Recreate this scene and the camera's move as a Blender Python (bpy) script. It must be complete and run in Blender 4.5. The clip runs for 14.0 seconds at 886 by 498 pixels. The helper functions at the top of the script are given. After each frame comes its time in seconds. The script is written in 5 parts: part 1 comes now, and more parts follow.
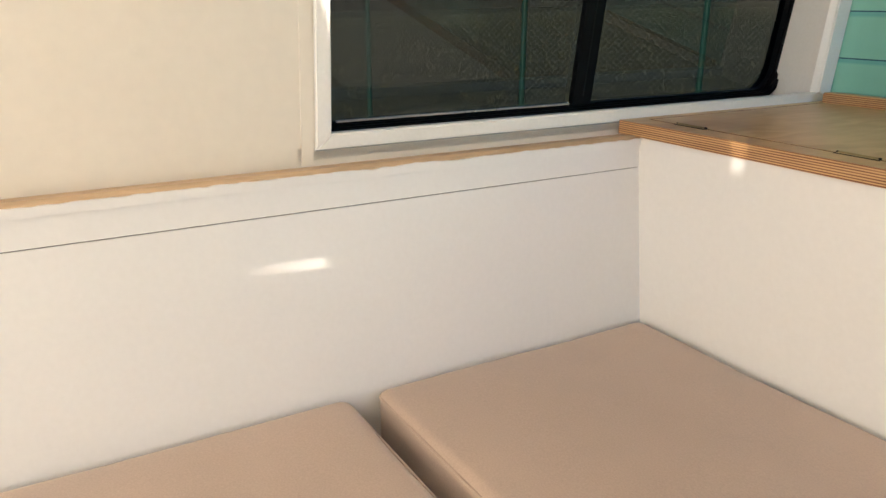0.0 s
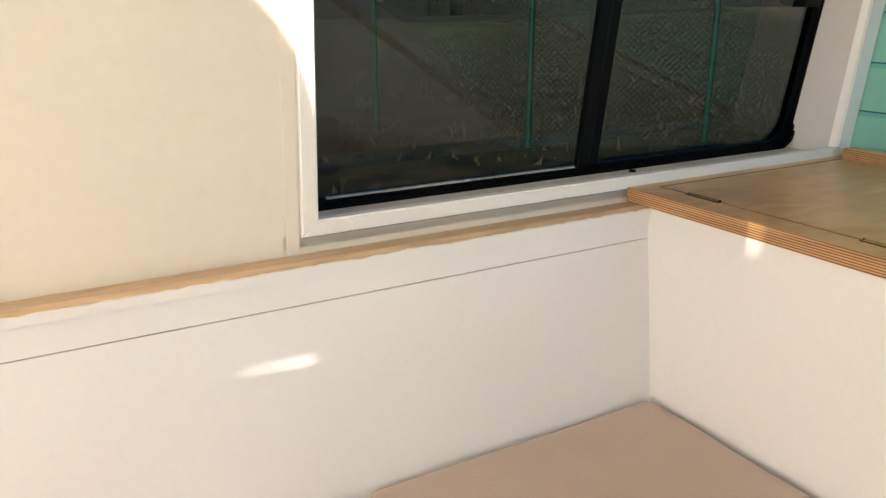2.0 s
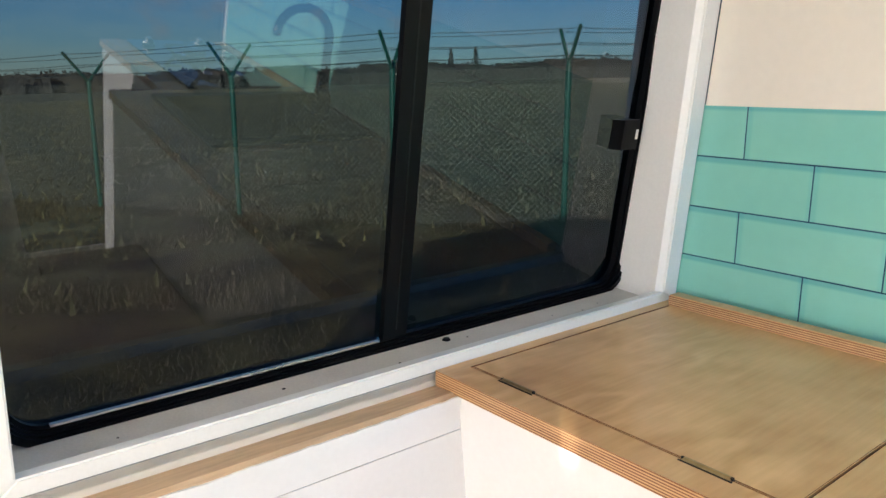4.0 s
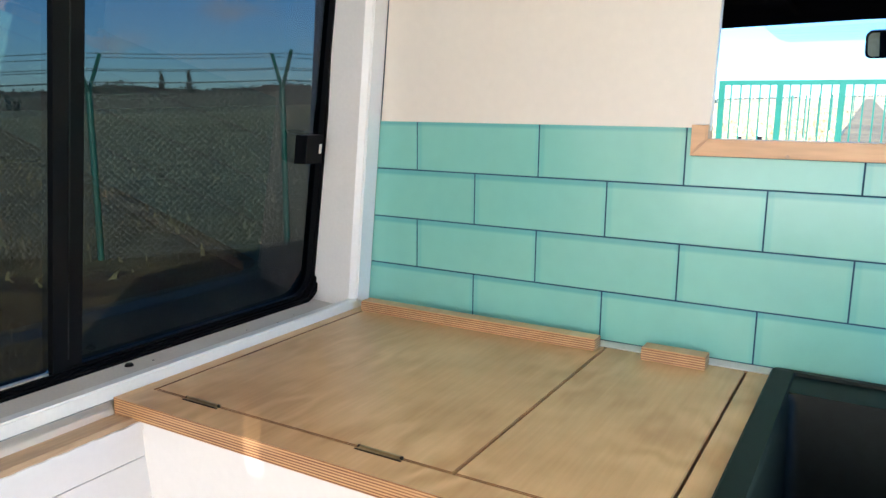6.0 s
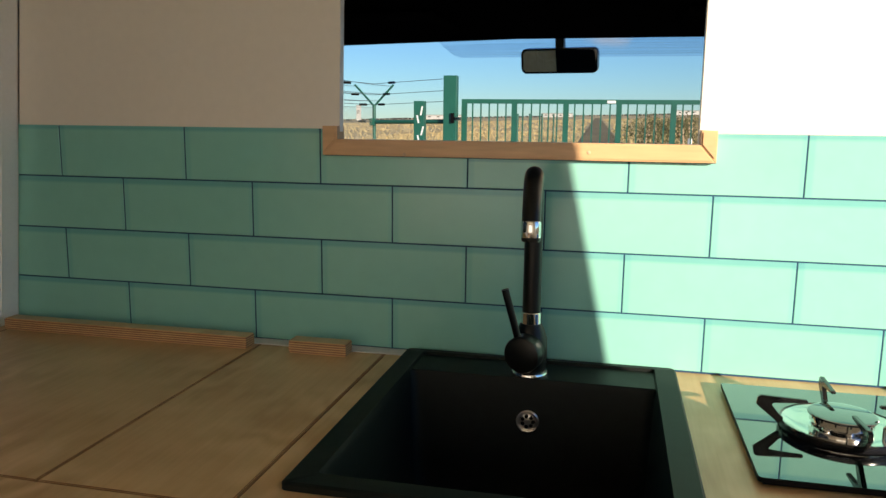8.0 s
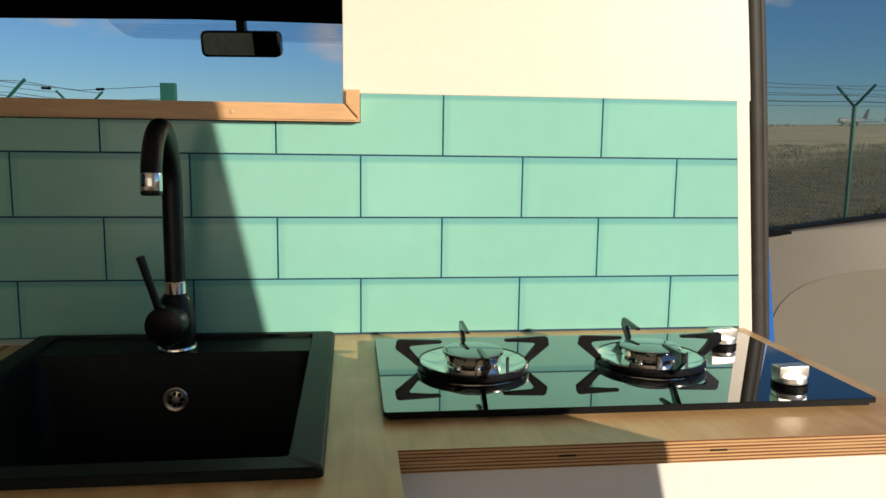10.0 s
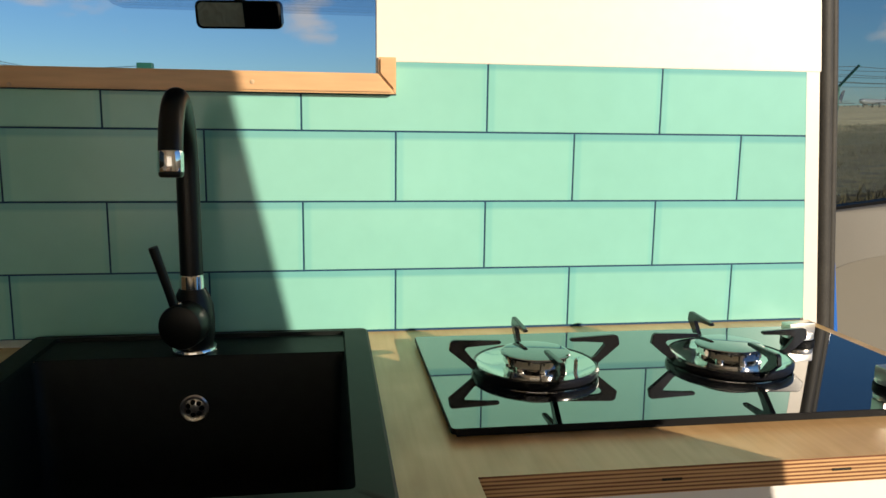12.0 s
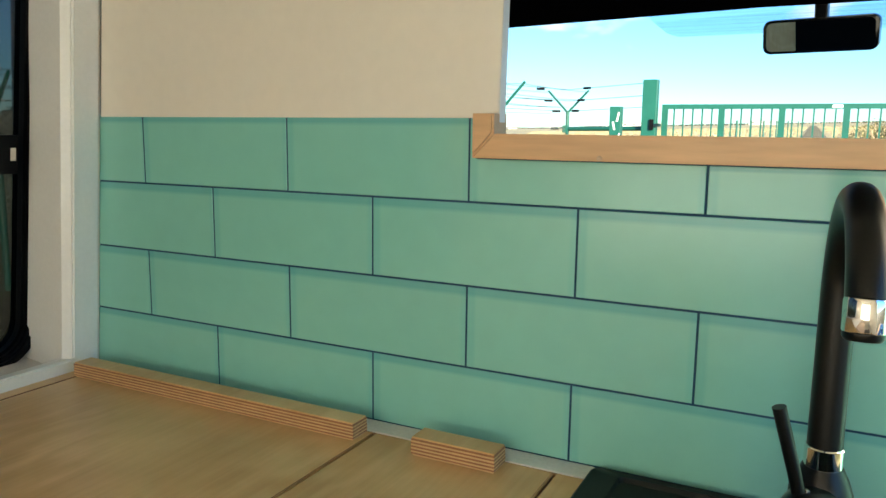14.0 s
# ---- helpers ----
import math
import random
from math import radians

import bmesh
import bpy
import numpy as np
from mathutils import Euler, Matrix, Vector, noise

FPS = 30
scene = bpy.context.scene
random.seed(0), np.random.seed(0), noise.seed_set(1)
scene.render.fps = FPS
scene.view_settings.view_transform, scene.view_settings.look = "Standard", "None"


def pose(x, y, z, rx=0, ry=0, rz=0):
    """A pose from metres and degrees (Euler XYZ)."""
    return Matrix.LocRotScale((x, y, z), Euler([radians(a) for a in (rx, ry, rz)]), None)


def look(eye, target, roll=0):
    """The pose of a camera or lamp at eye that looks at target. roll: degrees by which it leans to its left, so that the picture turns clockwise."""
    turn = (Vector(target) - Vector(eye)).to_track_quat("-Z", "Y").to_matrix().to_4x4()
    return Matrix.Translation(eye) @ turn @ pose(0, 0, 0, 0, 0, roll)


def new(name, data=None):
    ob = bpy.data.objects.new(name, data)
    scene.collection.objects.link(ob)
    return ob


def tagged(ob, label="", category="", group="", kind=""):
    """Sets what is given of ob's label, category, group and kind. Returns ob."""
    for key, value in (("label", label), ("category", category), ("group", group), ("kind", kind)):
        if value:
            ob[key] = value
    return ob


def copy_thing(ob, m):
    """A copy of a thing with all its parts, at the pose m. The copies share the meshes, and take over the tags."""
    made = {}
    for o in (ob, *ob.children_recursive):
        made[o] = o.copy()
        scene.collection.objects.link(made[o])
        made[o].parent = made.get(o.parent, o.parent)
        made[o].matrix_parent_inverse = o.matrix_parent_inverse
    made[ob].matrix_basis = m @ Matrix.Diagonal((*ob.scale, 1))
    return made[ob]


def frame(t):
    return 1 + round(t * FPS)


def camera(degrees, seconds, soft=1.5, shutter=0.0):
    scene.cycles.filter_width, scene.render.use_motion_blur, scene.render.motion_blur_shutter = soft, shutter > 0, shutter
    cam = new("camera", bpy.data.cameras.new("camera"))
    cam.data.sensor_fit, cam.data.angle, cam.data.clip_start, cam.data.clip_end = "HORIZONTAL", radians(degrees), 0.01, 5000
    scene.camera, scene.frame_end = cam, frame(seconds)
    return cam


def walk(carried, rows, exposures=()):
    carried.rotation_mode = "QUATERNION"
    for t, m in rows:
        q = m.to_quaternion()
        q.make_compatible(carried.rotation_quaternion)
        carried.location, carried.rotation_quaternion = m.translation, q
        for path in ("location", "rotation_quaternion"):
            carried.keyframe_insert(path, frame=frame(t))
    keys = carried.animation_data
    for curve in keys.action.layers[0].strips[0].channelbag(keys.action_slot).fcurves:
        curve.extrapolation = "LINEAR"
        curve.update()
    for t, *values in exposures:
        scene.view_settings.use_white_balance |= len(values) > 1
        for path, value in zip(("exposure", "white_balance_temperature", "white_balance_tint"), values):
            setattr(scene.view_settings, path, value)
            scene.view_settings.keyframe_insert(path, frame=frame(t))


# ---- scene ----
cam = camera(60.6, 14.0)
PATH = [
    (0, (0.989, -1.556, 1.097), (-0.654, -0.593, 0.476), 0.3),
    (0.5, (0.99, -1.548, 1.111), (-0.661, -0.604, 0.488), 0.2),
    (1, (0.969, -1.541, 1.126), (-0.673, -0.591, 0.501), 0.2),
    (1.5, (0.941, -1.52, 1.16), (-0.707, -0.580, 0.544), 0.1),
    (2, (0.907, -1.487, 1.186), (-0.742, -0.548, 0.583), -0.1),
    (2.5, (0.869, -1.424, 1.239), (-0.771, -0.466, 0.651), -0.1),
    (2.7, (0.847, -1.404, 1.26), (-0.774, -0.397, 0.690), 0.1),
    (4.8, (0.793, -1.202, 1.32), (-0.56, 0.219, 0.931), 0.2),
    (5, (0.792, -1.2, 1.312), (-0.488, 0.287, 0.927), 0.4),
    (5.5, (0.827, -1.209, 1.31), (-0.302, 0.396, 0.928), 0.5),
    (6, (0.872, -1.232, 1.299), (-0.117, 0.466, 0.928), 0.5),
    (6.5, (0.916, -1.234, 1.297), (0.061, 0.538, 0.936), 0.6),
    (7, (0.964, -1.224, 1.286), (0.24, 0.609, 0.943), 0.7),
    (7.5, (1.023, -1.207, 1.281), (0.436, 0.676, 0.95), 0.7),
    (8, (1.076, -1.194, 1.276), (0.642, 0.732, 0.955), 0.7),
    (8.5, (1.129, -1.185, 1.269), (0.866, 0.773, 0.957), 0.8),
    (9, (1.182, -1.178, 1.267), (1.1, 0.797, 0.963), 0.8),
    (9.2, (1.197, -1.182, 1.241), (1.19, 0.801, 0.981), 0.8),
    (11.3, (1.209, -1.078, 1.177), (1.613, 0.856, 0.869), 0.8),
    (11.5, (1.19, -1.067, 1.174), (1.584, 0.87, 0.867), 0.7),
    (12, (1.132, -1.032, 1.186), (1.425, 0.92, 0.865), 0.7),
    (12.5, (1.082, -0.954, 1.187), (1.116, 1.021, 0.874), 0.7),
    (13, (1.024, -0.854, 1.191), (0.746, 1.097, 0.849), 0.6),
    (13.5, (0.985, -0.769, 1.204), (0.377, 1.114, 0.91), 0.6),
    (14, (0.951, -0.756, 1.254), (0.052, 1.004, 0.948), 0.7),
]
EXPOSURES = [(0.0, 2.25, 6550, 12), (0.5, 2.35, 6550, 12), (2.5, 2.33, 6550, 12), (5.0, 3.20, 5550, 13), (6.0, 2.84, 5700, 13), (6.5, 2.66, 5950, 13), (7.0, 2.25, 6450, 10), (7.5, 1.70, 6900, 12), (8.0, 0.83, 7050, 13),
             (9.0, 0.12, 6950, 13), (11.5, 0.22, 7050, 12), (12.5, 0.45, 7000, 13), (13.0, 0.90, 6850, 9), (13.5, 1.92, 6950, -4), (14.0, 2.14, 6800, 2)]
walk(cam, [(t, look(eye, target, roll)) for t, eye, target, roll in PATH], EXPOSURES)

# ---- light: low winter sun from behind and to the right, clear sky ----
SUN_TO = Vector((0.643, -0.720, 0.262)).normalized()
world = bpy.data.worlds.new("sky")
scene.world = world
world.use_nodes = True
wn, wl = world.node_tree.nodes, world.node_tree.links
wn.clear()
w_out, w_bg, w_sky = wn.new("ShaderNodeOutputWorld"), wn.new("ShaderNodeBackground"), wn.new("ShaderNodeTexSky")
w_sky.sky_type, w_sky.sun_disc = "NISHITA", False
w_sky.sun_elevation, w_sky.sun_rotation = radians(15.2), radians(138)
w_sky.air_density, w_sky.dust_density, w_sky.ozone_density = 1.0, 0.0, 5.0
w_bg.inputs["Strength"].default_value = 0.095
w_co, w_map, w_noise, w_ramp, w_mix = (wn.new("ShaderNodeTexCoord"), wn.new("ShaderNodeMapping"), wn.new("ShaderNodeTexNoise"),
                                       wn.new("ShaderNodeValToRGB"), wn.new("ShaderNodeMixRGB"))
w_map.inputs["Scale"].default_value = (4.0, 4.0, 9.0)
w_noise.inputs["Scale"].default_value, w_noise.inputs["Detail"].default_value = 1.9, 6.0
w_ramp.color_ramp.elements[0].position, w_ramp.color_ramp.elements[1].position = 0.595, 0.76
w_mix.inputs[2].default_value = (5.6, 5.5, 5.6, 1)
wl.new(w_co.outputs["Generated"], w_map.inputs[0])
wl.new(w_map.outputs[0], w_noise.inputs["Vector"])
wl.new(w_noise.outputs["Fac"], w_ramp.inputs[0])
wl.new(w_ramp.outputs[0], w_mix.inputs[0])
w_tint = wn.new("ShaderNodeMixRGB")
w_tint.blend_type = "MULTIPLY"
w_tint.inputs[0].default_value, w_tint.inputs[2].default_value = 1.0, (0.76, 0.97, 1.12, 1)
wl.new(w_sky.outputs[0], w_tint.inputs[1])
wl.new(w_tint.outputs[0], w_mix.inputs[1])
wl.new(w_mix.outputs[0], w_bg.inputs["Color"])
wl.new(w_bg.outputs[0], w_out.inputs[0])

sun = new("sun", bpy.data.lights.new("sun", "SUN"))
sun.data.energy, sun.data.angle, sun.data.color = 5.0, radians(0.55), (1.0, 0.90, 0.74)
sun.matrix_world = look(SUN_TO * 20, (0, 0, 0))


# ---- materials ----
def mat(name, base, rough=0.5, metal=0.0, vary=0.08, scale=6.0, stretch=(1, 1, 1), fine=90.0, bump=0.0, coat=0.0, spec=0.5, sheen=0.0, rand=0.0, tint=None, rvary=0.08, spread=0.3):
    """A painted, woven or metal surface with variation at two scales, real-world size."""
    m = bpy.data.materials.new(name)
    m.use_nodes = True
    nt = m.node_tree
    b = nt.nodes["Principled BSDF"]
    b.inputs["Roughness"].default_value, b.inputs["Metallic"].default_value = rough, metal
    b.inputs["Coat Weight"].default_value, b.inputs["Coat Roughness"].default_value = coat, 0.06
    b.inputs["Specular IOR Level"].default_value = spec
    b.inputs["Sheen Weight"].default_value = sheen
    co, mp = nt.nodes.new("ShaderNodeTexCoord"), nt.nodes.new("ShaderNodeMapping")
    mp.inputs["Scale"].default_value = stretch
    nt.links.new(co.outputs["Object"], mp.inputs[0])
    big, small = nt.nodes.new("ShaderNodeTexNoise"), nt.nodes.new("ShaderNodeTexNoise")
    big.inputs["Scale"].default_value, big.inputs["Detail"].default_value = scale, 5.0
    small.inputs["Scale"].default_value, small.inputs["Detail"].default_value = fine, 4.0
    nt.links.new(mp.outputs[0], big.inputs["Vector"])
    nt.links.new(mp.outputs[0], small.inputs["Vector"])
    add = nt.nodes.new("ShaderNodeMath")
    add.operation = "ADD"
    nt.links.new(big.outputs["Fac"], add.inputs[0])
    nt.links.new(small.outputs["Fac"], add.inputs[1])
    rng = nt.nodes.new("ShaderNodeMapRange")
    rng.inputs["From Min"].default_value, rng.inputs["From Max"].default_value = 1 - spread, 1 + spread
    nt.links.new(add.outputs[0], rng.inputs["Value"])
    mix = nt.nodes.new("ShaderNodeMixRGB")
    lo, hi = [max(0, c * (1 - vary)) for c in base], [min(1, c * (1 + vary)) for c in base]
    mix.inputs[1].default_value = (*(tint or lo), 1)
    mix.inputs[2].default_value = (*hi, 1)
    nt.links.new(rng.outputs[0], mix.inputs[0])
    colour = mix.outputs[0]
    if rand:
        info, hsv, rr = nt.nodes.new("ShaderNodeObjectInfo"), nt.nodes.new("ShaderNodeHueSaturation"), nt.nodes.new("ShaderNodeMapRange")
        rr.inputs["To Min"].default_value, rr.inputs["To Max"].default_value = 1 - rand, 1 + rand
        nt.links.new(info.outputs["Random"], rr.inputs["Value"])
        nt.links.new(rr.outputs[0], hsv.inputs["Value"])
        nt.links.new(colour, hsv.inputs["Color"])
        colour = hsv.outputs[0]
    nt.links.new(colour, b.inputs["Base Color"])
    rg = nt.nodes.new("ShaderNodeMapRange")
    rg.inputs["To Min"].default_value, rg.inputs["To Max"].default_value = max(0.0, rough - rvary * rough), min(1.0, rough + rvary * rough)
    nt.links.new(big.outputs["Fac"], rg.inputs["Value"])
    nt.links.new(rg.outputs[0], b.inputs["Roughness"])
    if bump:
        bp = nt.nodes.new("ShaderNodeBump")
        bp.inputs["Strength"].default_value, bp.inputs["Distance"].default_value = bump, 0.002
        nt.links.new(add.outputs[0], bp.inputs["Height"])
        nt.links.new(bp.outputs[0], b.inputs["Normal"])
    return m


def plywood(name, turn, light=(0.77, 0.505, 0.245), dark=(0.53, 0.30, 0.118), coat=0.25):
    """Lacquered birch face veneer: broad cathedral figure and fine grain."""
    m = bpy.data.materials.new(name)
    m.use_nodes = True
    nt = m.node_tree
    b = nt.nodes["Principled BSDF"]
    b.inputs["Roughness"].default_value, b.inputs["Coat Weight"].default_value, b.inputs["Coat Roughness"].default_value = 0.42, coat, 0.22
    co, mp = nt.nodes.new("ShaderNodeTexCoord"), nt.nodes.new("ShaderNodeMapping")
    mp.inputs["Rotation"].default_value = (0, 0, radians(turn))
    mp.inputs["Scale"].default_value = (1.0, 0.42, 1.0)
    nt.links.new(co.outputs["Object"], mp.inputs[0])
    warp = nt.nodes.new("ShaderNodeTexNoise")
    warp.inputs["Scale"].default_value, warp.inputs["Detail"].default_value = 5.0, 3.0
    nt.links.new(mp.outputs[0], warp.inputs["Vector"])
    wave = nt.nodes.new("ShaderNodeMath")
    wave.operation = "MULTIPLY"
    wave.inputs[1].default_value = 70.0
    sine = nt.nodes.new("ShaderNodeMath")
    sine.operation = "SINE"
    nt.links.new(warp.outputs["Fac"], wave.inputs[0])
    nt.links.new(wave.outputs[0], sine.inputs[0])
    mp2 = nt.nodes.new("ShaderNodeMapping")
    mp2.inputs["Rotation"].default_value = (0, 0, radians(turn))
    mp2.inputs["Scale"].default_value = (160.0, 9.0, 20.0)
    nt.links.new(co.outputs["Object"], mp2.inputs[0])
    fine = nt.nodes.new("ShaderNodeTexNoise")
    fine.inputs["Scale"].default_value, fine.inputs["Detail"].default_value = 1.0, 4.0
    nt.links.new(mp2.outputs[0], fine.inputs["Vector"])
    cloud = nt.nodes.new("ShaderNodeTexNoise")
    cloud.inputs["Scale"].default_value, cloud.inputs["Detail"].default_value = 7.0, 5.0
    nt.links.new(co.outputs["Object"], cloud.inputs["Vector"])
    s1, s2 = nt.nodes.new("ShaderNodeMath"), nt.nodes.new("ShaderNodeMath")
    s1.operation, s2.operation = "MULTIPLY_ADD", "MULTIPLY_ADD"
    # the figure comes and goes in patches
    patch, fade = nt.nodes.new("ShaderNodeTexNoise"), nt.nodes.new("ShaderNodeMapRange")
    patch.inputs["Scale"].default_value, patch.inputs["Detail"].default_value = 4.5, 2.0
    fade.inputs["From Min"].default_value, fade.inputs["From Max"].default_value = 0.42, 0.68
    fade.inputs["To Min"].default_value, fade.inputs["To Max"].default_value = 0.01, 0.15
    nt.links.new(co.outputs["Object"], patch.inputs["Vector"])
    nt.links.new(patch.outputs["Fac"], fade.inputs["Value"])
    nt.links.new(sine.outputs[0], s1.inputs[0])
    nt.links.new(fade.outputs[0], s1.inputs[1])
    soft = nt.nodes.new("ShaderNodeMath")
    soft.operation = "MULTIPLY"
    soft.inputs[1].default_value = 0.30
    nt.links.new(fine.outputs["Fac"], soft.inputs[0])
    nt.links.new(soft.outputs[0], s1.inputs[2])
    nt.links.new(cloud.outputs["Fac"], s2.inputs[0])
    s2.inputs[1].default_value = 0.80
    nt.links.new(s1.outputs[0], s2.inputs[2])
    rng = nt.nodes.new("ShaderNodeMapRange")
    rng.inputs["From Min"].default_value, rng.inputs["From Max"].default_value = 0.34, 0.80
    nt.links.new(s2.outputs[0], rng.inputs["Value"])
    mix = nt.nodes.new("ShaderNodeMixRGB")
    mix.inputs[1].default_value, mix.inputs[2].default_value = (*dark, 1), (*light, 1)
    nt.links.new(rng.outputs[0], mix.inputs[0])
    nt.links.new(mix.outputs[0], b.inputs["Base Color"])
    bp = nt.nodes.new("ShaderNodeBump")
    bp.inputs["Strength"].default_value, bp.inputs["Distance"].default_value = 0.12, 0.001
    nt.links.new(fine.outputs["Fac"], bp.inputs["Height"])
    nt.links.new(bp.outputs[0], b.inputs["Normal"])
    return m


def ply_edge(name, pitch=0.0036, axis="Z"):
    """Sawn plywood edge: alternating pale and dark plies."""
    m = bpy.data.materials.new(name)
    m.use_nodes = True
    nt = m.node_tree
    b = nt.nodes["Principled BSDF"]
    b.inputs["Roughness"].default_value = 0.45
    co, sep = nt.nodes.new("ShaderNodeTexCoord"), nt.nodes.new("ShaderNodeSeparateXYZ")
    nt.links.new(co.outputs["Object"], sep.inputs[0])
    mp, no = nt.nodes.new("ShaderNodeMapping"), nt.nodes.new("ShaderNodeTexNoise")
    mp.inputs["Scale"].default_value = (9, 9, 400)
    no.inputs["Scale"].default_value, no.inputs["Detail"].default_value = 1.0, 3.0
    nt.links.new(co.outputs["Object"], mp.inputs[0])
    nt.links.new(mp.outputs[0], no.inputs["Vector"])
    a, s, r = nt.nodes.new("ShaderNodeMath"), nt.nodes.new("ShaderNodeMath"), nt.nodes.new("ShaderNodeValToRGB")
    a.operation, s.operation = "MULTIPLY", "SINE"
    a.inputs[1].default_value = 2 * math.pi / pitch
    nt.links.new(sep.outputs[axis], a.inputs[0])
    nt.links.new(a.outputs[0], s.inputs[0])
    add = nt.nodes.new("ShaderNodeMath")
    add.operation = "MULTIPLY_ADD"
    add.inputs[1].default_value = 0.35
    nt.links.new(s.outputs[0], add.inputs[0])
    nt.links.new(no.outputs["Fac"], add.inputs[2])
    r.color_ramp.elements[0].position, r.color_ramp.elements[1].position = 0.2, 0.68
    r.color_ramp.elements[0].color, r.color_ramp.elements[1].color = (0.16, 0.055, 0.022, 1), (0.60, 0.36, 0.17, 1)
    nt.links.new(add.outputs[0], r.inputs[0])
    nt.links.new(r.outputs[0], b.inputs["Base Color"])
    return m


def glass(name, tint, gloss=1.0, ior=1.5):
    """A thin pane: tinted straight-through view with a mirror-like surface reflection."""
    m = bpy.data.materials.new(name)
    m.use_nodes = True
    nt = m.node_tree
    nt.nodes.clear()
    out, mix, tr, gl, fr = (nt.nodes.new("ShaderNodeOutputMaterial"), nt.nodes.new("ShaderNodeMixShader"), nt.nodes.new("ShaderNodeBsdfTransparent"),
                            nt.nodes.new("ShaderNodeBsdfGlossy"), nt.nodes.new("ShaderNodeLayerWeight"))
    tr.inputs["Color"].default_value = (*[math.sqrt(c) for c in tint], 1)
    gl.inputs["Roughness"].default_value = 0.01
    fr.inputs["Blend"].default_value = 0.5
    power, ramp = nt.nodes.new("ShaderNodeMath"), nt.nodes.new("ShaderNodeMapRange")
    power.operation = "POWER"
    power.inputs[1].default_value = 5.0
    ramp.inputs["To Min"].default_value = 0.5 * ((ior - 1) / (ior + 1)) ** 2 * 2
    nt.links.new(fr.outputs["Facing"], power.inputs[0])
    nt.links.new(power.outputs[0], ramp.inputs["Value"])
    nt.links.new(ramp.outputs[0], mix.inputs[0])
    nt.links.new(tr.outputs[0], mix.inputs[1])
    nt.links.new(gl.outputs[0], mix.inputs[2])
    nt.links.new(mix.outputs[0], out.inputs[0])
    return m


M_WALL = mat("white_wall_paint", (0.79, 0.73, 0.645), 0.42, vary=0.025, scale=2.2, fine=55, bump=0.05)
M_PANEL = mat("white_laminate", (0.80, 0.79, 0.785), 0.32, vary=0.02, scale=2.0, fine=120, bump=0.03)
M_TRIM = mat("white_trim", (0.84, 0.83, 0.81), 0.30, vary=0.03, scale=9, fine=160, bump=0.05)
M_SILL = mat("dusty_white_sill", (0.66, 0.63, 0.59), 0.5, vary=0.10, scale=14, fine=260, bump=0.10)
M_GREYLINE = mat("grey_shadow_line", (0.32, 0.33, 0.32), 0.7, vary=0.2, scale=20)
M_OAK = mat("bare_oak", (0.56, 0.39, 0.245), 0.55, vary=0.22, scale=9, stretch=(1, 0.12, 1), fine=120, bump=0.2)
M_PINE = mat("varnished_pine", (0.64, 0.385, 0.20), 0.38, vary=0.12, scale=7, stretch=(0.15, 1, 1.4), fine=110, bump=0.1)
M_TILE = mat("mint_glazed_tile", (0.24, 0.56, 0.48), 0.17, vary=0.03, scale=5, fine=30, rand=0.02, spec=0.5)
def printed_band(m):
    """Printed bevel: its shading is put into the colour, soft bluish along each tile's top edge and ends."""
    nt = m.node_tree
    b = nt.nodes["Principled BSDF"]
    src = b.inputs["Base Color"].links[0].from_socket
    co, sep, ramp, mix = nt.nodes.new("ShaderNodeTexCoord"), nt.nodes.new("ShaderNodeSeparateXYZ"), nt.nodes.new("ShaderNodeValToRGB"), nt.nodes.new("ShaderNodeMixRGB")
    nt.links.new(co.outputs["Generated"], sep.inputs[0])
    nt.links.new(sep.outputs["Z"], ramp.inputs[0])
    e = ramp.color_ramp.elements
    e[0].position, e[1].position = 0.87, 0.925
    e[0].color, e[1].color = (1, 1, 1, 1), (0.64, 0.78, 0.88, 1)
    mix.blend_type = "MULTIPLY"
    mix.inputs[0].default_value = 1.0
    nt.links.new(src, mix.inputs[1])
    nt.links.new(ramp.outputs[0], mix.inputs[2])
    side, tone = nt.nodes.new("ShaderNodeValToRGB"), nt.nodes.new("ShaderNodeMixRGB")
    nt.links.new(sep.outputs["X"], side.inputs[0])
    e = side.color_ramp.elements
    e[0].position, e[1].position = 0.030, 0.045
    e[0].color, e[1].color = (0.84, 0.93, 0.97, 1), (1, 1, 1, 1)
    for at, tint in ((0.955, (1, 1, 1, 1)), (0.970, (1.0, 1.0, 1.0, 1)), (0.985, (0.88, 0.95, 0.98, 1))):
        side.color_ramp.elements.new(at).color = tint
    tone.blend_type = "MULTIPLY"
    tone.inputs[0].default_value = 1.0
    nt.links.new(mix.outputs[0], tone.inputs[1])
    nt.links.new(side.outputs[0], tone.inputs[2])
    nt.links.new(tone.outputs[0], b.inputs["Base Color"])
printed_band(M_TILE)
M_JOINT = mat("dark_teal_joint", (0.013, 0.058, 0.115), 0.6, vary=0.1, spec=0.2)
M_PLY = plywood("birch_plywood_face", 8)
M_PLY2 = plywood("birch_plywood_lid", 20)
M_EDGE = ply_edge("birch_plywood_edge")
M_GAP = mat("dark_groove", (0.016, 0.010, 0.006), 0.8, vary=0.2)
M_FABRIC = mat("beige_microfibre", (0.50, 0.37, 0.29), 0.85, vary=0.11, scale=4.0, fine=420, bump=0.07, sheen=0.35)
M_SINK = mat("black_granite_composite", (0.0065, 0.0095, 0.0085), 0.5, spec=0.15, vary=0.25, scale=60, fine=900, bump=0.08)
M_TAP = mat("matt_black_metal", (0.005, 0.0055, 0.0055), 0.36, spec=0.3, vary=0.2, scale=40, fine=500, bump=0.03)
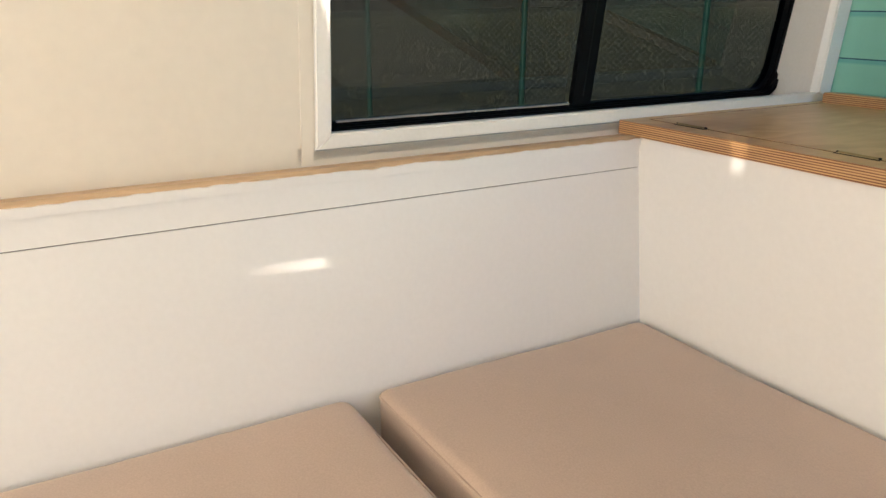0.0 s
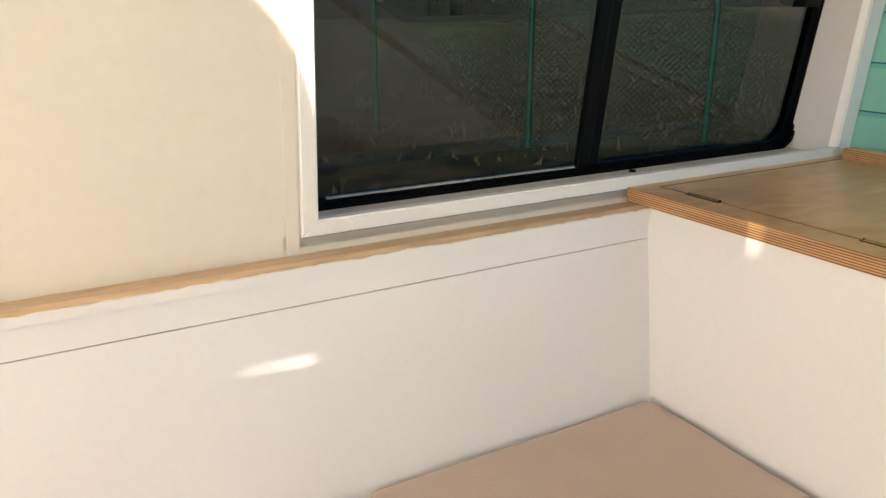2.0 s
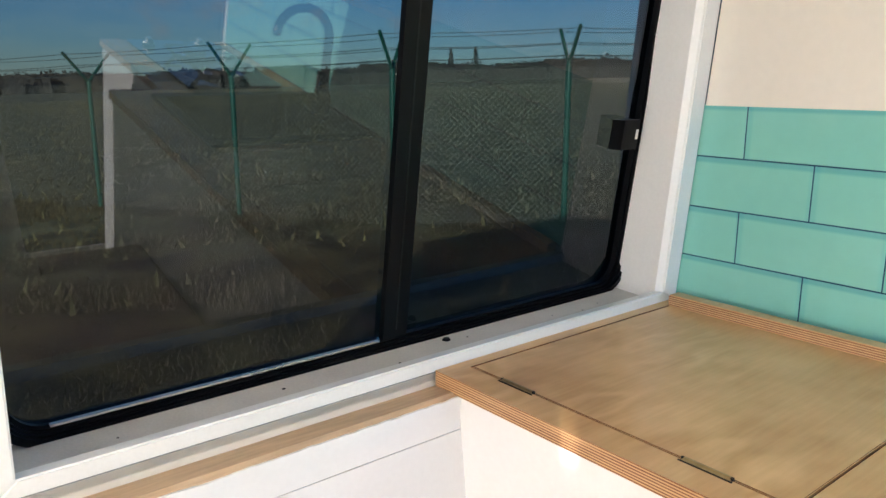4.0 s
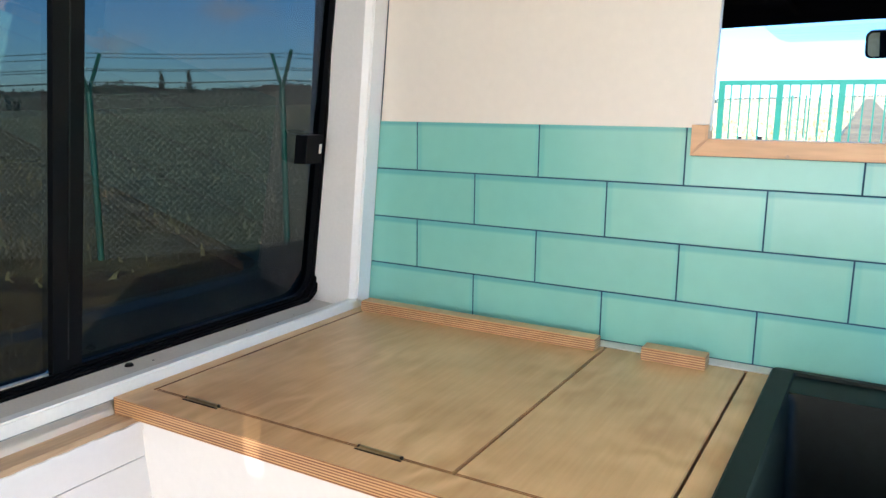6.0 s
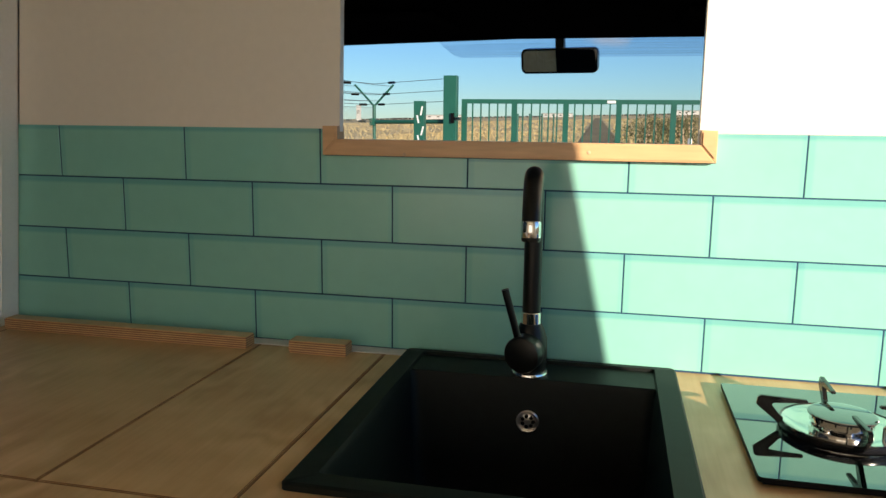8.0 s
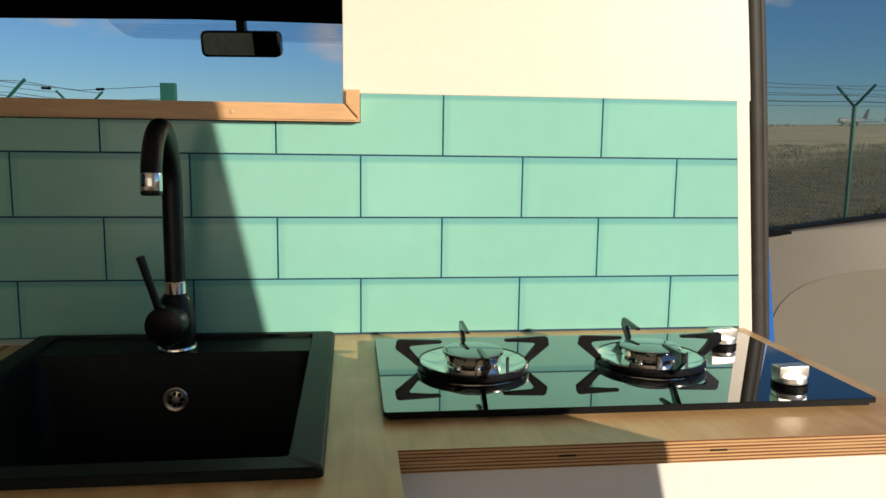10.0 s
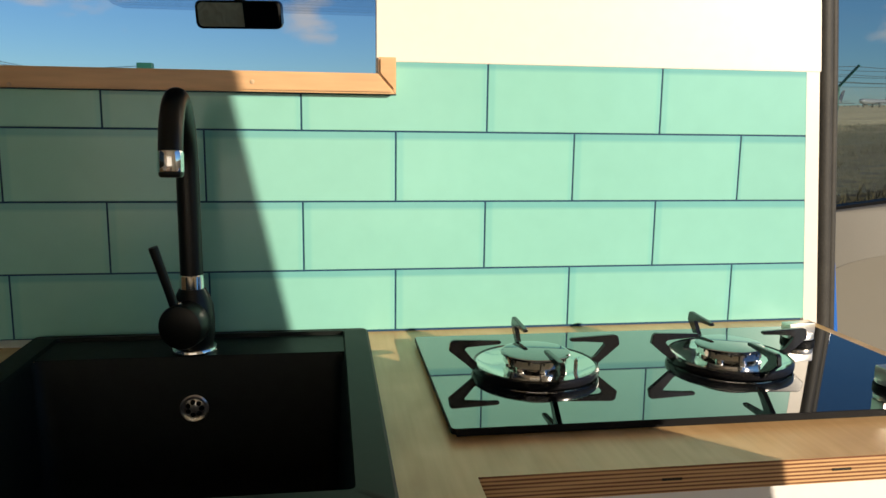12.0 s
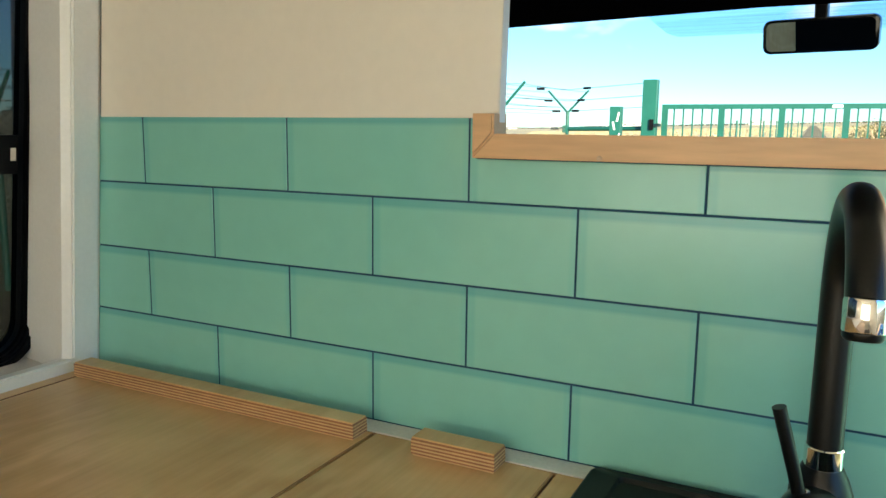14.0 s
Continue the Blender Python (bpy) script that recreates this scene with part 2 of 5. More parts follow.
M_CHROME = mat("chrome", (0.82, 0.80, 0.78), 0.07, 1.0, vary=0.03)
M_STEEL = mat("polished_stainless_steel", (0.74, 0.72, 0.69), 0.10, 1.0, vary=0.04)
M_SILVER = mat("satin_silver", (0.72, 0.68, 0.62), 0.28, 0.85, vary=0.04)
M_ENAMEL = mat("black_enamel", (0.009, 0.009, 0.010), 0.16, vary=0.2, scale=30)
M_HOB = mat("black_hob_glass", (0.004, 0.005, 0.006), 0.012, vary=0.05, coat=1.0, spec=1.0, rvary=0.0)
M_HOB.node_tree.nodes["Principled BSDF"].inputs["Coat Roughness"].default_value = 0.03
M_RUBBER = mat("black_rubber", (0.0035, 0.0035, 0.004), 0.5, spec=0.12, vary=0.25, scale=30, fine=300, bump=0.1)
M_SEAL = mat("dark_grey_seal", (0.040, 0.037, 0.032), 0.6, spec=0.25, vary=0.25, scale=25, fine=300, bump=0.1)
M_BRASS = mat("dull_brass", (0.42, 0.31, 0.16), 0.35, 1.0, vary=0.2, scale=80)
M_HEADLINER = mat("black_headlining", (0.005, 0.005, 0.0055), 0.9, spec=0.0, vary=0.2, scale=12, fine=600, bump=0.2)
M_GREY = mat("grey_beige_plastic", (0.19, 0.173, 0.138), 0.55, vary=0.05, scale=5, fine=500, bump=0.15)
M_CLOTH = mat("beige_door_cloth", (0.245, 0.222, 0.175), 0.9, vary=0.05, scale=6, fine=600, bump=0.3)
M_BLUE = mat("blue_car_paint", (0.01, 0.13, 0.50), 0.25, vary=0.04, coat=0.8)
M_FLOORV = mat("dark_vinyl_floor", (0.060, 0.050, 0.042), 0.5, vary=0.12, scale=5, fine=120)
M_TINT = glass("privacy_glass", (0.038, 0.042, 0.042), ior=1.43)
M_CLEAR = glass("clear_glass", (0.50, 0.52, 0.54), ior=1.35)
M_BAND = glass("blue_shade_band", (0.60, 0.68, 0.78), ior=1.3)
def dotted(m):
    """Fine white ceramic dots over the band."""
    nt = m.node_tree
    out = [n for n in nt.nodes if n.type == "OUTPUT_MATERIAL"][0]
    src = out.inputs[0].links[0].from_socket
    mix, df, vo, co, lt = nt.nodes.new("ShaderNodeMixShader"), nt.nodes.new("ShaderNodeBsdfTranslucent"), nt.nodes.new("ShaderNodeTexVoronoi"), nt.nodes.new("ShaderNodeTexCoord"), nt.nodes.new("ShaderNodeMath")
    df.inputs[0].default_value = (0.75, 0.8, 0.85, 1)
    vo.inputs["Scale"].default_value, vo.inputs["Randomness"].default_value = 220.0, 0.0
    lt.operation = "LESS_THAN"
    lt.inputs[1].default_value = 0.36
    nt.links.new(co.outputs["Object"], vo.inputs["Vector"])
    nt.links.new(vo.outputs["Distance"], lt.inputs[0])
    half = nt.nodes.new("ShaderNodeMath")
    half.operation = "MULTIPLY"
    half.inputs[1].default_value = 0.22
    nt.links.new(lt.outputs[0], half.inputs[0])
    nt.links.new(half.outputs[0], mix.inputs[0])
    nt.links.new(src, mix.inputs[1])
    nt.links.new(df.outputs[0], mix.inputs[2])
    nt.links.new(mix.outputs[0], out.inputs[0])
dotted(M_BAND)
M_MIRROR = mat("mirror_glass", (0.72, 0.72, 0.70), 0.01, 1.0, vary=0.0)
M_GREEN = mat("green_painted_steel", (0.012, 0.105, 0.075), 0.4, vary=0.15, scale=4, fine=60)
M_LINK = mat("galvanised_mesh", (0.22, 0.235, 0.19), 0.5, 0.0, vary=0.15)
M_WIRE = mat("green_coated_wire", (0.045, 0.06, 0.055), 0.5, 0.0, vary=0.15)
M_WHITE = mat("white_plate", (0.8, 0.8, 0.8), 0.5, vary=0.05)
M_GRASS = mat("dry_winter_grass", (0.160, 0.155, 0.068), 0.95, vary=0.8, scale=1.6, fine=24.0, spread=0.13, tint=(0.010, 0.013, 0.005), bump=1.0)
M_STRAW = mat("pale_straw", (0.50, 0.385, 0.19), 0.9, vary=0.2, scale=0.4, fine=6)
M_SCRUB = mat("olive_scrub", (0.10, 0.095, 0.04), 0.9, vary=0.4, scale=1.5, fine=15)
M_BLADE = mat("straw_grass", (0.14, 0.135, 0.058), 0.9, vary=0.55, scale=2.0, fine=20)
M_TUFT = mat("dry_brown_grass", (0.085, 0.072, 0.034), 0.9, vary=0.6, scale=2.0, fine=20)
M_ROAD = mat("worn_asphalt", (0.23, 0.175, 0.075), 0.9, vary=0.45, scale=0.5, fine=9)
M_WOOD = mat("bare_winter_woods", (0.045, 0.045, 0.040), 0.95, vary=0.5, scale=0.15, fine=1.2)
M_FARWALL = mat("pale_render", (0.55, 0.54, 0.52), 0.8, vary=0.1, scale=0.1, fine=1)
M_PLANE = mat("white_aircraft_paint", (0.22, 0.24, 0.27), 0.35, vary=0.05, scale=0.2, fine=2)
M_TAIL = mat("dark_tail_paint", (0.03, 0.035, 0.07), 0.35, vary=0.1, scale=0.2, fine=2)
M_CONC = mat("concrete", (0.30, 0.29, 0.27), 0.9, vary=0.2, scale=2, fine=30)


def fill_sheet_mat():
    """Translucent white for the added rear sheet: lets most of the sun through as soft fill light."""
    m = bpy.data.materials.new("fill_light_sheet")
    m.use_nodes = True
    nt = m.node_tree
    nt.nodes.clear()
    out, mix, tr, df, no = (nt.nodes.new("ShaderNodeOutputMaterial"), nt.nodes.new("ShaderNodeMixShader"), nt.nodes.new("ShaderNodeBsdfTranslucent"),
                            nt.nodes.new("ShaderNodeBsdfDiffuse"), nt.nodes.new("ShaderNodeTexNoise"))
    tr.inputs["Color"].default_value, df.inputs["Color"].default_value = (0.92, 0.88, 0.80, 1), (0.85, 0.83, 0.8, 1)
    no.inputs["Scale"].default_value = 40.0
    rng = nt.nodes.new("ShaderNodeMapRange")
    rng.inputs["To Min"].default_value, rng.inputs["To Max"].default_value = 0.2, 0.3
    nt.links.new(no.outputs["Fac"], rng.inputs["Value"])
    nt.links.new(rng.outputs[0], mix.inputs[0])
    nt.links.new(tr.outputs[0], mix.inputs[1])
    nt.links.new(df.outputs[0], mix.inputs[2])
    nt.links.new(mix.outputs[0], out.inputs[0])
    return m


def straw_beyond(m):
    """The open field in front is dry straw, the strip beside the van is greener turf."""
    nt = m.node_tree
    b = nt.nodes["Principled BSDF"]
    src = b.inputs["Base Color"].links[0].from_socket
    co, sep, no = nt.nodes.new("ShaderNodeTexCoord"), nt.nodes.new("ShaderNodeSeparateXYZ"), nt.nodes.new("ShaderNodeTexNoise")
    no.inputs["Scale"].default_value, no.inputs["Detail"].default_value = 0.45, 9.0
    nt.links.new(co.outputs["Object"], sep.inputs[0])
    nt.links.new(co.outputs["Object"], no.inputs["Vector"])
    add, edge, mix, straw = nt.nodes.new("ShaderNodeMath"), nt.nodes.new("ShaderNodeMapRange"), nt.nodes.new("ShaderNodeMixRGB"), nt.nodes.new("ShaderNodeMixRGB")
    add.operation = "MULTIPLY_ADD"
    add.inputs[1].default_value = 8.0
    nt.links.new(no.outputs["Fac"], add.inputs[0])
    west, east, side, off = (nt.nodes.new("ShaderNodeMath") for _ in range(4))
    west.operation = east.operation = "MULTIPLY"
    side.operation, off.operation = "MAXIMUM", "SUBTRACT"
    west.inputs[1].default_value, east.inputs[1].default_value = -1.1, 0.95
    nt.links.new(sep.outputs["X"], west.inputs[0])
    nt.links.new(sep.outputs["X"], east.inputs[0])
    nt.links.new(west.outputs[0], side.inputs[0])
    nt.links.new(east.outputs[0], side.inputs[1])
    nt.links.new(sep.outputs["Y"], off.inputs[0])
    nt.links.new(side.outputs[0], off.inputs[1])
    nt.links.new(off.outputs[0], add.inputs[2])
    edge.inputs["From Min"].default_value, edge.inputs["From Max"].default_value = 13.0, 20.0
    nt.links.new(add.outputs[0], edge.inputs["Value"])
    straw.inputs[1].default_value, straw.inputs[2].default_value = (0.32, 0.23, 0.10, 1), (0.74, 0.58, 0.30, 1)
    patch, fine, both, rng = nt.nodes.new("ShaderNodeTexNoise"), nt.nodes.new("ShaderNodeTexNoise"), nt.nodes.new("ShaderNodeMath"), nt.nodes.new("ShaderNodeMapRange")
    patch.inputs["Scale"].default_value, patch.inputs["Detail"].default_value = 0.09, 6.0
    fine.inputs["Scale"].default_value, fine.inputs["Detail"].default_value = 2.5, 6.0
    for n in (patch, fine):
        nt.links.new(co.outputs["Object"], n.inputs["Vector"])
    both.operation = "ADD"
    nt.links.new(patch.outputs["Fac"], both.inputs[0])
    nt.links.new(fine.outputs["Fac"], both.inputs[1])
    rng.inputs["From Min"].default_value, rng.inputs["From Max"].default_value = 0.75, 1.2
    nt.links.new(both.outputs[0], rng.inputs["Value"])
    nt.links.new(rng.outputs[0], straw.inputs[0])
    nt.links.new(edge.outputs[0], mix.inputs[0])
    nt.links.new(src, mix.inputs[1])
    nt.links.new(straw.outputs[0], mix.inputs[2])
    nt.links.new(mix.outputs[0], b.inputs["Base Color"])


def brown_verge(m):
    """Dry brown turf on the near side of the fence, with an uneven edge."""
    nt = m.node_tree
    b = nt.nodes["Principled BSDF"]
    src = b.inputs["Base Color"].links[0].from_socket
    co, sep, no, add, rng, mix = (nt.nodes.new("ShaderNodeTexCoord"), nt.nodes.new("ShaderNodeSeparateXYZ"), nt.nodes.new("ShaderNodeTexNoise"),
                                  nt.nodes.new("ShaderNodeMath"), nt.nodes.new("ShaderNodeMapRange"), nt.nodes.new("ShaderNodeMixRGB"))
    no.inputs["Scale"].default_value, no.inputs["Detail"].default_value = 0.5, 8.0
    add.operation = "MULTIPLY_ADD"
    add.inputs[1].default_value = 7.0
    nt.links.new(co.outputs["Object"], sep.inputs[0])
    nt.links.new(co.outputs["Object"], no.inputs["Vector"])
    nt.links.new(no.outputs["Fac"], add.inputs[0])
    nt.links.new(sep.outputs["X"], add.inputs[2])
    rng.inputs["From Min"].default_value, rng.inputs["From Max"].default_value = -6.5, -2.5
    nt.links.new(add.outputs[0], rng.inputs["Value"])
    mix.blend_type = "MULTIPLY"
    mix.inputs[2].default_value = (0.56, 0.42, 0.27, 1)
    nt.links.new(rng.outputs[0], mix.inputs[0])
    nt.links.new(src, mix.inputs[1])
    nt.links.new(mix.outputs[0], b.inputs["Base Color"])


brown_verge(M_GRASS)
straw_beyond(M_GRASS)


# ---- mesh helpers ----
def finish(bm, name, mats, parent=None, smooth=False, bevel=0.0, segs=2):
    if bevel:
        bmesh.ops.bevel(bm, geom=bm.edges[:], offset=bevel, segments=segs, affect="EDGES", profile=0.6, clamp_overlap=True)
    bmesh.ops.recalc_face_normals(bm, faces=bm.faces[:])
    me = bpy.data.meshes.new(name)
    bm.to_mesh(me)
    bm.free()
    for m in (mats if isinstance(mats, (list, tuple)) else [mats]):
        me.materials.append(m)
    if smooth:
        me.polygons.foreach_set("use_smooth", [True] * len(me.polygons))
        me.set_sharp_from_angle(angle=radians(40))
    ob = new(name, me)
    ob.parent = parent
    return ob


def part(name, bm, material, parent, label="", **kw):
    ob = finish(bm, name, material, parent, **kw)
    if label:
        ob["label"] = label
    return ob


def thing(name, at, label, category, group="", kind=""):
    ob = new(name)
    ob.location = at
    ob.empty_display_size = 0.05
    return tagged(ob, label, category, group, kind)


def boxm(x0, x1, y0, y1, z0, z1, bm=None):
    bm = bm or bmesh.new()
    vs = [bm.verts.new(p) for p in ((x0, y0, z0), (x1, y0, z0), (x1, y1, z0), (x0, y1, z0), (x0, y0, z1), (x1, y0, z1), (x1, y1, z1), (x0, y1, z1))]
    for f in ((3, 2, 1, 0), (4, 5, 6, 7), (0, 1, 5, 4), (1, 2, 6, 5), (2, 3, 7, 6), (3, 0, 4, 7)):
        bm.faces.new([vs[i] for i in f])
    return bm


def prism(pts, lo, hi, axis="y", bm=None):
    """A flat outline in two axes, extruded along the third."""
    bm = bm or bmesh.new()
    def at(p, h):
        return (p[0], h, p[1]) if axis == "y" else (h, p[0], p[1]) if axis == "x" else (p[0], p[1], h)
    a = [bm.verts.new(at(p, lo)) for p in pts]
    b = [bm.verts.new(at(p, hi)) for p in pts]
    bm.faces.new(a), bm.faces.new(b[::-1])
    n = len(pts)
    for i in range(n):
        bm.faces.new((a[i], a[(i + 1) % n], b[(i + 1) % n], b[i]))
    return bm


def slab(us, vs, keep, lo, hi, axis="z"):
    """A board with square openings: cells of the grid us x vs that keep(i, j) leaves in, between lo and hi."""
    bm = bmesh.new()
    grid = {}
    def vert(i, j, h):
        if (i, j, h) not in grid:
            u, v = us[i], vs[j]
            grid[i, j, h] = bm.verts.new((u, v, h) if axis == "z" else (u, h, v) if axis == "y" else (h, u, v))
        return grid[i, j, h]
    nu, nv = len(us) - 1, len(vs) - 1
    on = lambda i, j: 0 <= i < nu and 0 <= j < nv and keep(i, j)
    for i in range(nu):
        for j in range(nv):
            if not on(i, j):
                continue
            for h in (lo, hi):
                bm.faces.new([vert(i, j, h), vert(i + 1, j, h), vert(i + 1, j + 1, h), vert(i, j + 1, h)])
            for di, dj, e in ((-1, 0, ((0, 0), (0, 1))), (1, 0, ((1, 0), (1, 1))), (0, -1, ((0, 0), (1, 0))), (0, 1, ((0, 1), (1, 1)))):
                if not on(i + di, j + dj):
                    (a, b), (c, d) = e
                    bm.faces.new([vert(i + a, j + b, lo), vert(i + c, j + d, lo), vert(i + c, j + d, hi), vert(i + a, j + b, hi)])
    return bm


def lathe(profile, at=(0, 0, 0), turn=None, n=40, bm=None):
    """Revolves (radius, height) pairs about the z axis."""
    bm = bm or bmesh.new()
    m = Matrix.Translation(at) @ (turn or Matrix())
    rings = []
    for r, z in profile:
        if r < 1e-6:
            rings.append([bm.verts.new(m @ Vector((0, 0, z)))])
        else:
            rings.append([bm.verts.new(m @ Vector((r * math.cos(2 * math.pi * k / n), r * math.sin(2 * math.pi * k / n), z))) for k in range(n)])
    for a, b in zip(rings, rings[1:]):
        for k in range(n):
            q = (k + 1) % n
            if len(a) == 1 and len(b) == 1:
                continue
            if len(a) == 1:
                bm.faces.new((a[0], b[k], b[q]))
            elif len(b) == 1:
                bm.faces.new((a[k], b[0], a[q]))
            else:
                bm.faces.new((a[k], b[k], b[q], a[q]))
    return bm


def tube(pts, radii, n=16, bm=None, cap=True):
    """A round bar along points; radii is one number or one a point."""
    bm = bm or bmesh.new()
    pts = [Vector(p) for p in pts]
    if not isinstance(radii, (list, tuple)):
        radii = [radii] * len(pts)
    up = None
    rings = []
    for i, p in enumerate(pts):
        d = (pts[min(i + 1, len(pts) - 1)] - pts[max(i - 1, 0)]).normalized()
        if up is None:
            up = d.orthogonal().normalized()
        up = (up - d * up.dot(d)).normalized()
        side = d.cross(up)
        rings.append([bm.verts.new(p + radii[i] * (math.cos(2 * math.pi * k / n) * up + math.sin(2 * math.pi * k / n) * side)) for k in range(n)])
    for a, b in zip(rings, rings[1:]):
        for k in range(n):
            bm.faces.new((a[k], a[(k + 1) % n], b[(k + 1) % n], b[k]))
    if cap:
        bm.faces.new(rings[0][::-1]), bm.faces.new(rings[-1])
    return bm


def rounded(u0, u1, v0, v1, r, n=8):
    """Outline of a rounded rectangle."""
    pts = []
    for cu, cv, a in ((u1 - r, v1 - r, 0), (u0 + r, v1 - r, 90), (u0 + r, v0 + r, 180), (u1 - r, v0 + r, 270)):
        for k in range(n + 1):
            t = radians(a + 90 * k / n)
            pts.append((cu + r * math.cos(t), cv + r * math.sin(t)))
    return pts


def ring(outer, inner, lo, hi, axis="x", bm=None):
    """A frame between two outlines of the same number of points."""
    bm = bm or bmesh.new()
    def at(p, h):
        return (p[0], h, p[1]) if axis == "y" else (h, p[0], p[1]) if axis == "x" else (p[0], p[1], h)
    lay = [[bm.verts.new(at(p, h)) for p in pts] for pts, h in ((outer, lo), (outer, hi), (inner, hi), (inner, lo))]
    n = len(outer)
    for s in range(4):
        a, b = lay[s], lay[(s + 1) % 4]
        for k in range(n):
            bm.faces.new((a[k], a[(k + 1) % n], b[(k + 1) % n], b[k]))
    return bm


def lean(bm, x0, z0, slope):
    """Tilts a side wall's mesh inwards with height."""
    for v in bm.verts:
        v.co.x += x0 + slope * (v.co.z - z0)
    return bm


def xl(z):
    return -0.032 + 0.090 * (z - 0.9)


def xr(z):
    return 1.845 - 0.085 * (z - 0.9)


def set_edges(ob, flat_slot, side_slot, limit=0.7):
    """Second material on every face that stands upright."""
    for p in ob.data.polygons:
        p.material_index = flat_slot if abs(p.normal.z) > limit else side_slot
    return ob


TOP = 0.90
# ---- the van body: floor, ceiling, side walls with their openings ----
floor = finish(boxm(-0.15, 1.95, -2.7, 2.2, -0.05, 0.0), "floor", M_FLOORV)
tagged(floor, "dark vinyl floor of the camper van", "floor", kind="structure")
ceiling = finish(boxm(-0.15, 1.95, -2.7, 0.03, 1.86, 1.90), "ceiling", M_WALL)
tagged(ceiling, "white painted camper van ceiling", "ceiling", kind="structure")

# left wall above the ledge, with the window opening
WALL_X, WALL_LEAN = -0.022, 0.088
def on_wall(bm):
    return lean(bm, WALL_X, 0.9, WALL_LEAN)
bm = slab([-2.70, -1.150, -0.046, 0.03], [0.866, 0.899, 1.62, 1.86], lambda i, j: not (i == 1 and j == 1), -0.016, 0.0, "x")
wall_left = finish(on_wall(bm), "wall_left", M_WALL)
tagged(wall_left, "cream white painted side wall around the window", "wall", kind="structure")
bm = slab([-2.70, -1.200, 0.0, 0.03], [-0.05, 0.850, 1.660, 1.90], lambda i, j: not (i == 1 and j == 1), -0.166, -0.160, "x")
wall_left_outer = finish(on_wall(bm), "wall_left_outer", M_BLUE)
tagged(wall_left_outer, "blue painted outer skin of the van", "wall", kind="structure")
# seam strip left of the window trim
bm = on_wall(boxm(0.0, 0.0014, -1.195, -1.177, 0.866, 1.86))
tagged(finish(bm, "trim_strip", M_WALL), "painted jointing strip beside the window trim", "trim", kind="structure")
# reveal of the window: sill, jambs, head
bm = prism([(-1.20, 0.882), (-0.012, 0.882), (-0.012, 0.900), (-1.20, 0.900)], -0.148, 0.0, "x")
sill = finish(on_wall(bm), "window_sill", M_SILL)
tagged(sill, "dusty white window sill with a small screw", "window sill", kind="structure")
bm = prism([(-0.148, -0.033), (-0.012, -0.054), (-0.001, -0.047), (-0.001, -0.020), (-0.148, -0.020)], 0.900, 1.66, "z")
tagged(finish(on_wall(bm), "window_jamb_front", M_TRIM), "white window reveal", "window jamb", kind="structure")
bm = prism([(-0.148, -1.25), (-0.004, -1.25), (-0.004, -1.150), (-0.148, -1.146)], 0.900, 1.66, "z")
tagged(finish(on_wall(bm), "window_jamb_rear", M_TRIM), "white window reveal", "window jamb", kind="structure")
bm = boxm(-0.148, -0.017, -1.22, -0.05, 1.62, 1.66)
tagged(finish(on_wall(bm), "window_head", M_TRIM), "white window reveal", "window head", kind="structure")

# white moulding round the opening, mitred
window_trim = thing("window_trim", (0, -0.6, 0.9), "glossy white plastic moulding round the window", "window trim", kind="structure")
def trim_bar(name, quad, axis_lo=-0.014, axis_hi=0.0036):
    bm = prism(quad, axis_lo, axis_hi, "x")
    bmesh.ops.bevel(bm, geom=[e for e in bm.edges if abs(e.verts[0].co.x - axis_hi) < 1e-5 and abs(e.verts[1].co.x - axis_hi) < 1e-5], offset=0.0024, segments=3, affect="EDGES")
    on_wall(bm)
    for v in bm.verts:
        v.co.y += 0.6
        v.co.z -= 0.9
    return part(name, bm, M_TRIM, window_trim, smooth=True)
trim_bar("bottom_rail", [(-1.174, 0.896), (-0.004, 0.896), (-0.047, 0.918), (-1.150, 0.918)])
# raised grey strip puts the shadow joint under the rail into colour
bm = on_wall(boxm(0.0, 0.0012, -1.174, -0.004, 0.8944, 0.8958))
tagged(finish(bm, "trim_joint", M_GREYLINE), "thin grey strip coloured as the shadow joint below the window moulding", "joint", kind="structure")
trim_bar("rear_stile", [(-1.174, 0.896), (-1.150, 0.918), (-1.150, 1.61), (-1.174, 1.635)])
trim_bar("front_stile", [(-0.004, 0.896), (-0.004, 1.635), (-0.047, 1.61), (-0.047, 0.918)])
trim_bar("top_rail", [(-1.174, 1.635), (-1.150, 1.61), (-0.047, 1.61), (-0.004, 1.635)])

# the sliding window, leaning further in than the wall
window_1 = thing("window_1", (-0.10, -0.6, 0.92), "tinted sliding camper window in a black rubber seal", "window", kind="structure")
def win(name, bm, m, label="", smooth=False, parent=None):
    lean(bm, 0.0, 0.906, 0.14)
    for v in bm.verts:
        v.co.x += 0.10
        v.co.y += 0.6
        v.co.z -= 0.92
    return part(name, bm, m, parent or window_1, label, smooth=smooth)
WY0, WY1, WZ0, WZ1 = -1.152, -0.030, 0.899, 1.645
def rr(d, r=0.058):
    return rounded(WY0 + d, WY1 - d, WZ0 + d, WZ1 - d, r - d * 0.8, 10)
win("outer_seal", ring(rr(-0.004), rr(0.0050), -0.150, -0.126), M_RUBBER, "black rubber seal", True)
win("seal_lip", ring(rr(0.0040), rr(0.0080), -0.150, -0.131), M_RUBBER, "black rubber seal lip", True)
win("middle_seal", ring(rr(0.0070), rr(0.0110), -0.150, -0.137), M_RUBBER, "black rubber seal groove", True)
win("sash_frame", ring(rr(0.0100), rr(0.0160), -0.158, -0.143), M_RUBBER, "black aluminium frame", True)
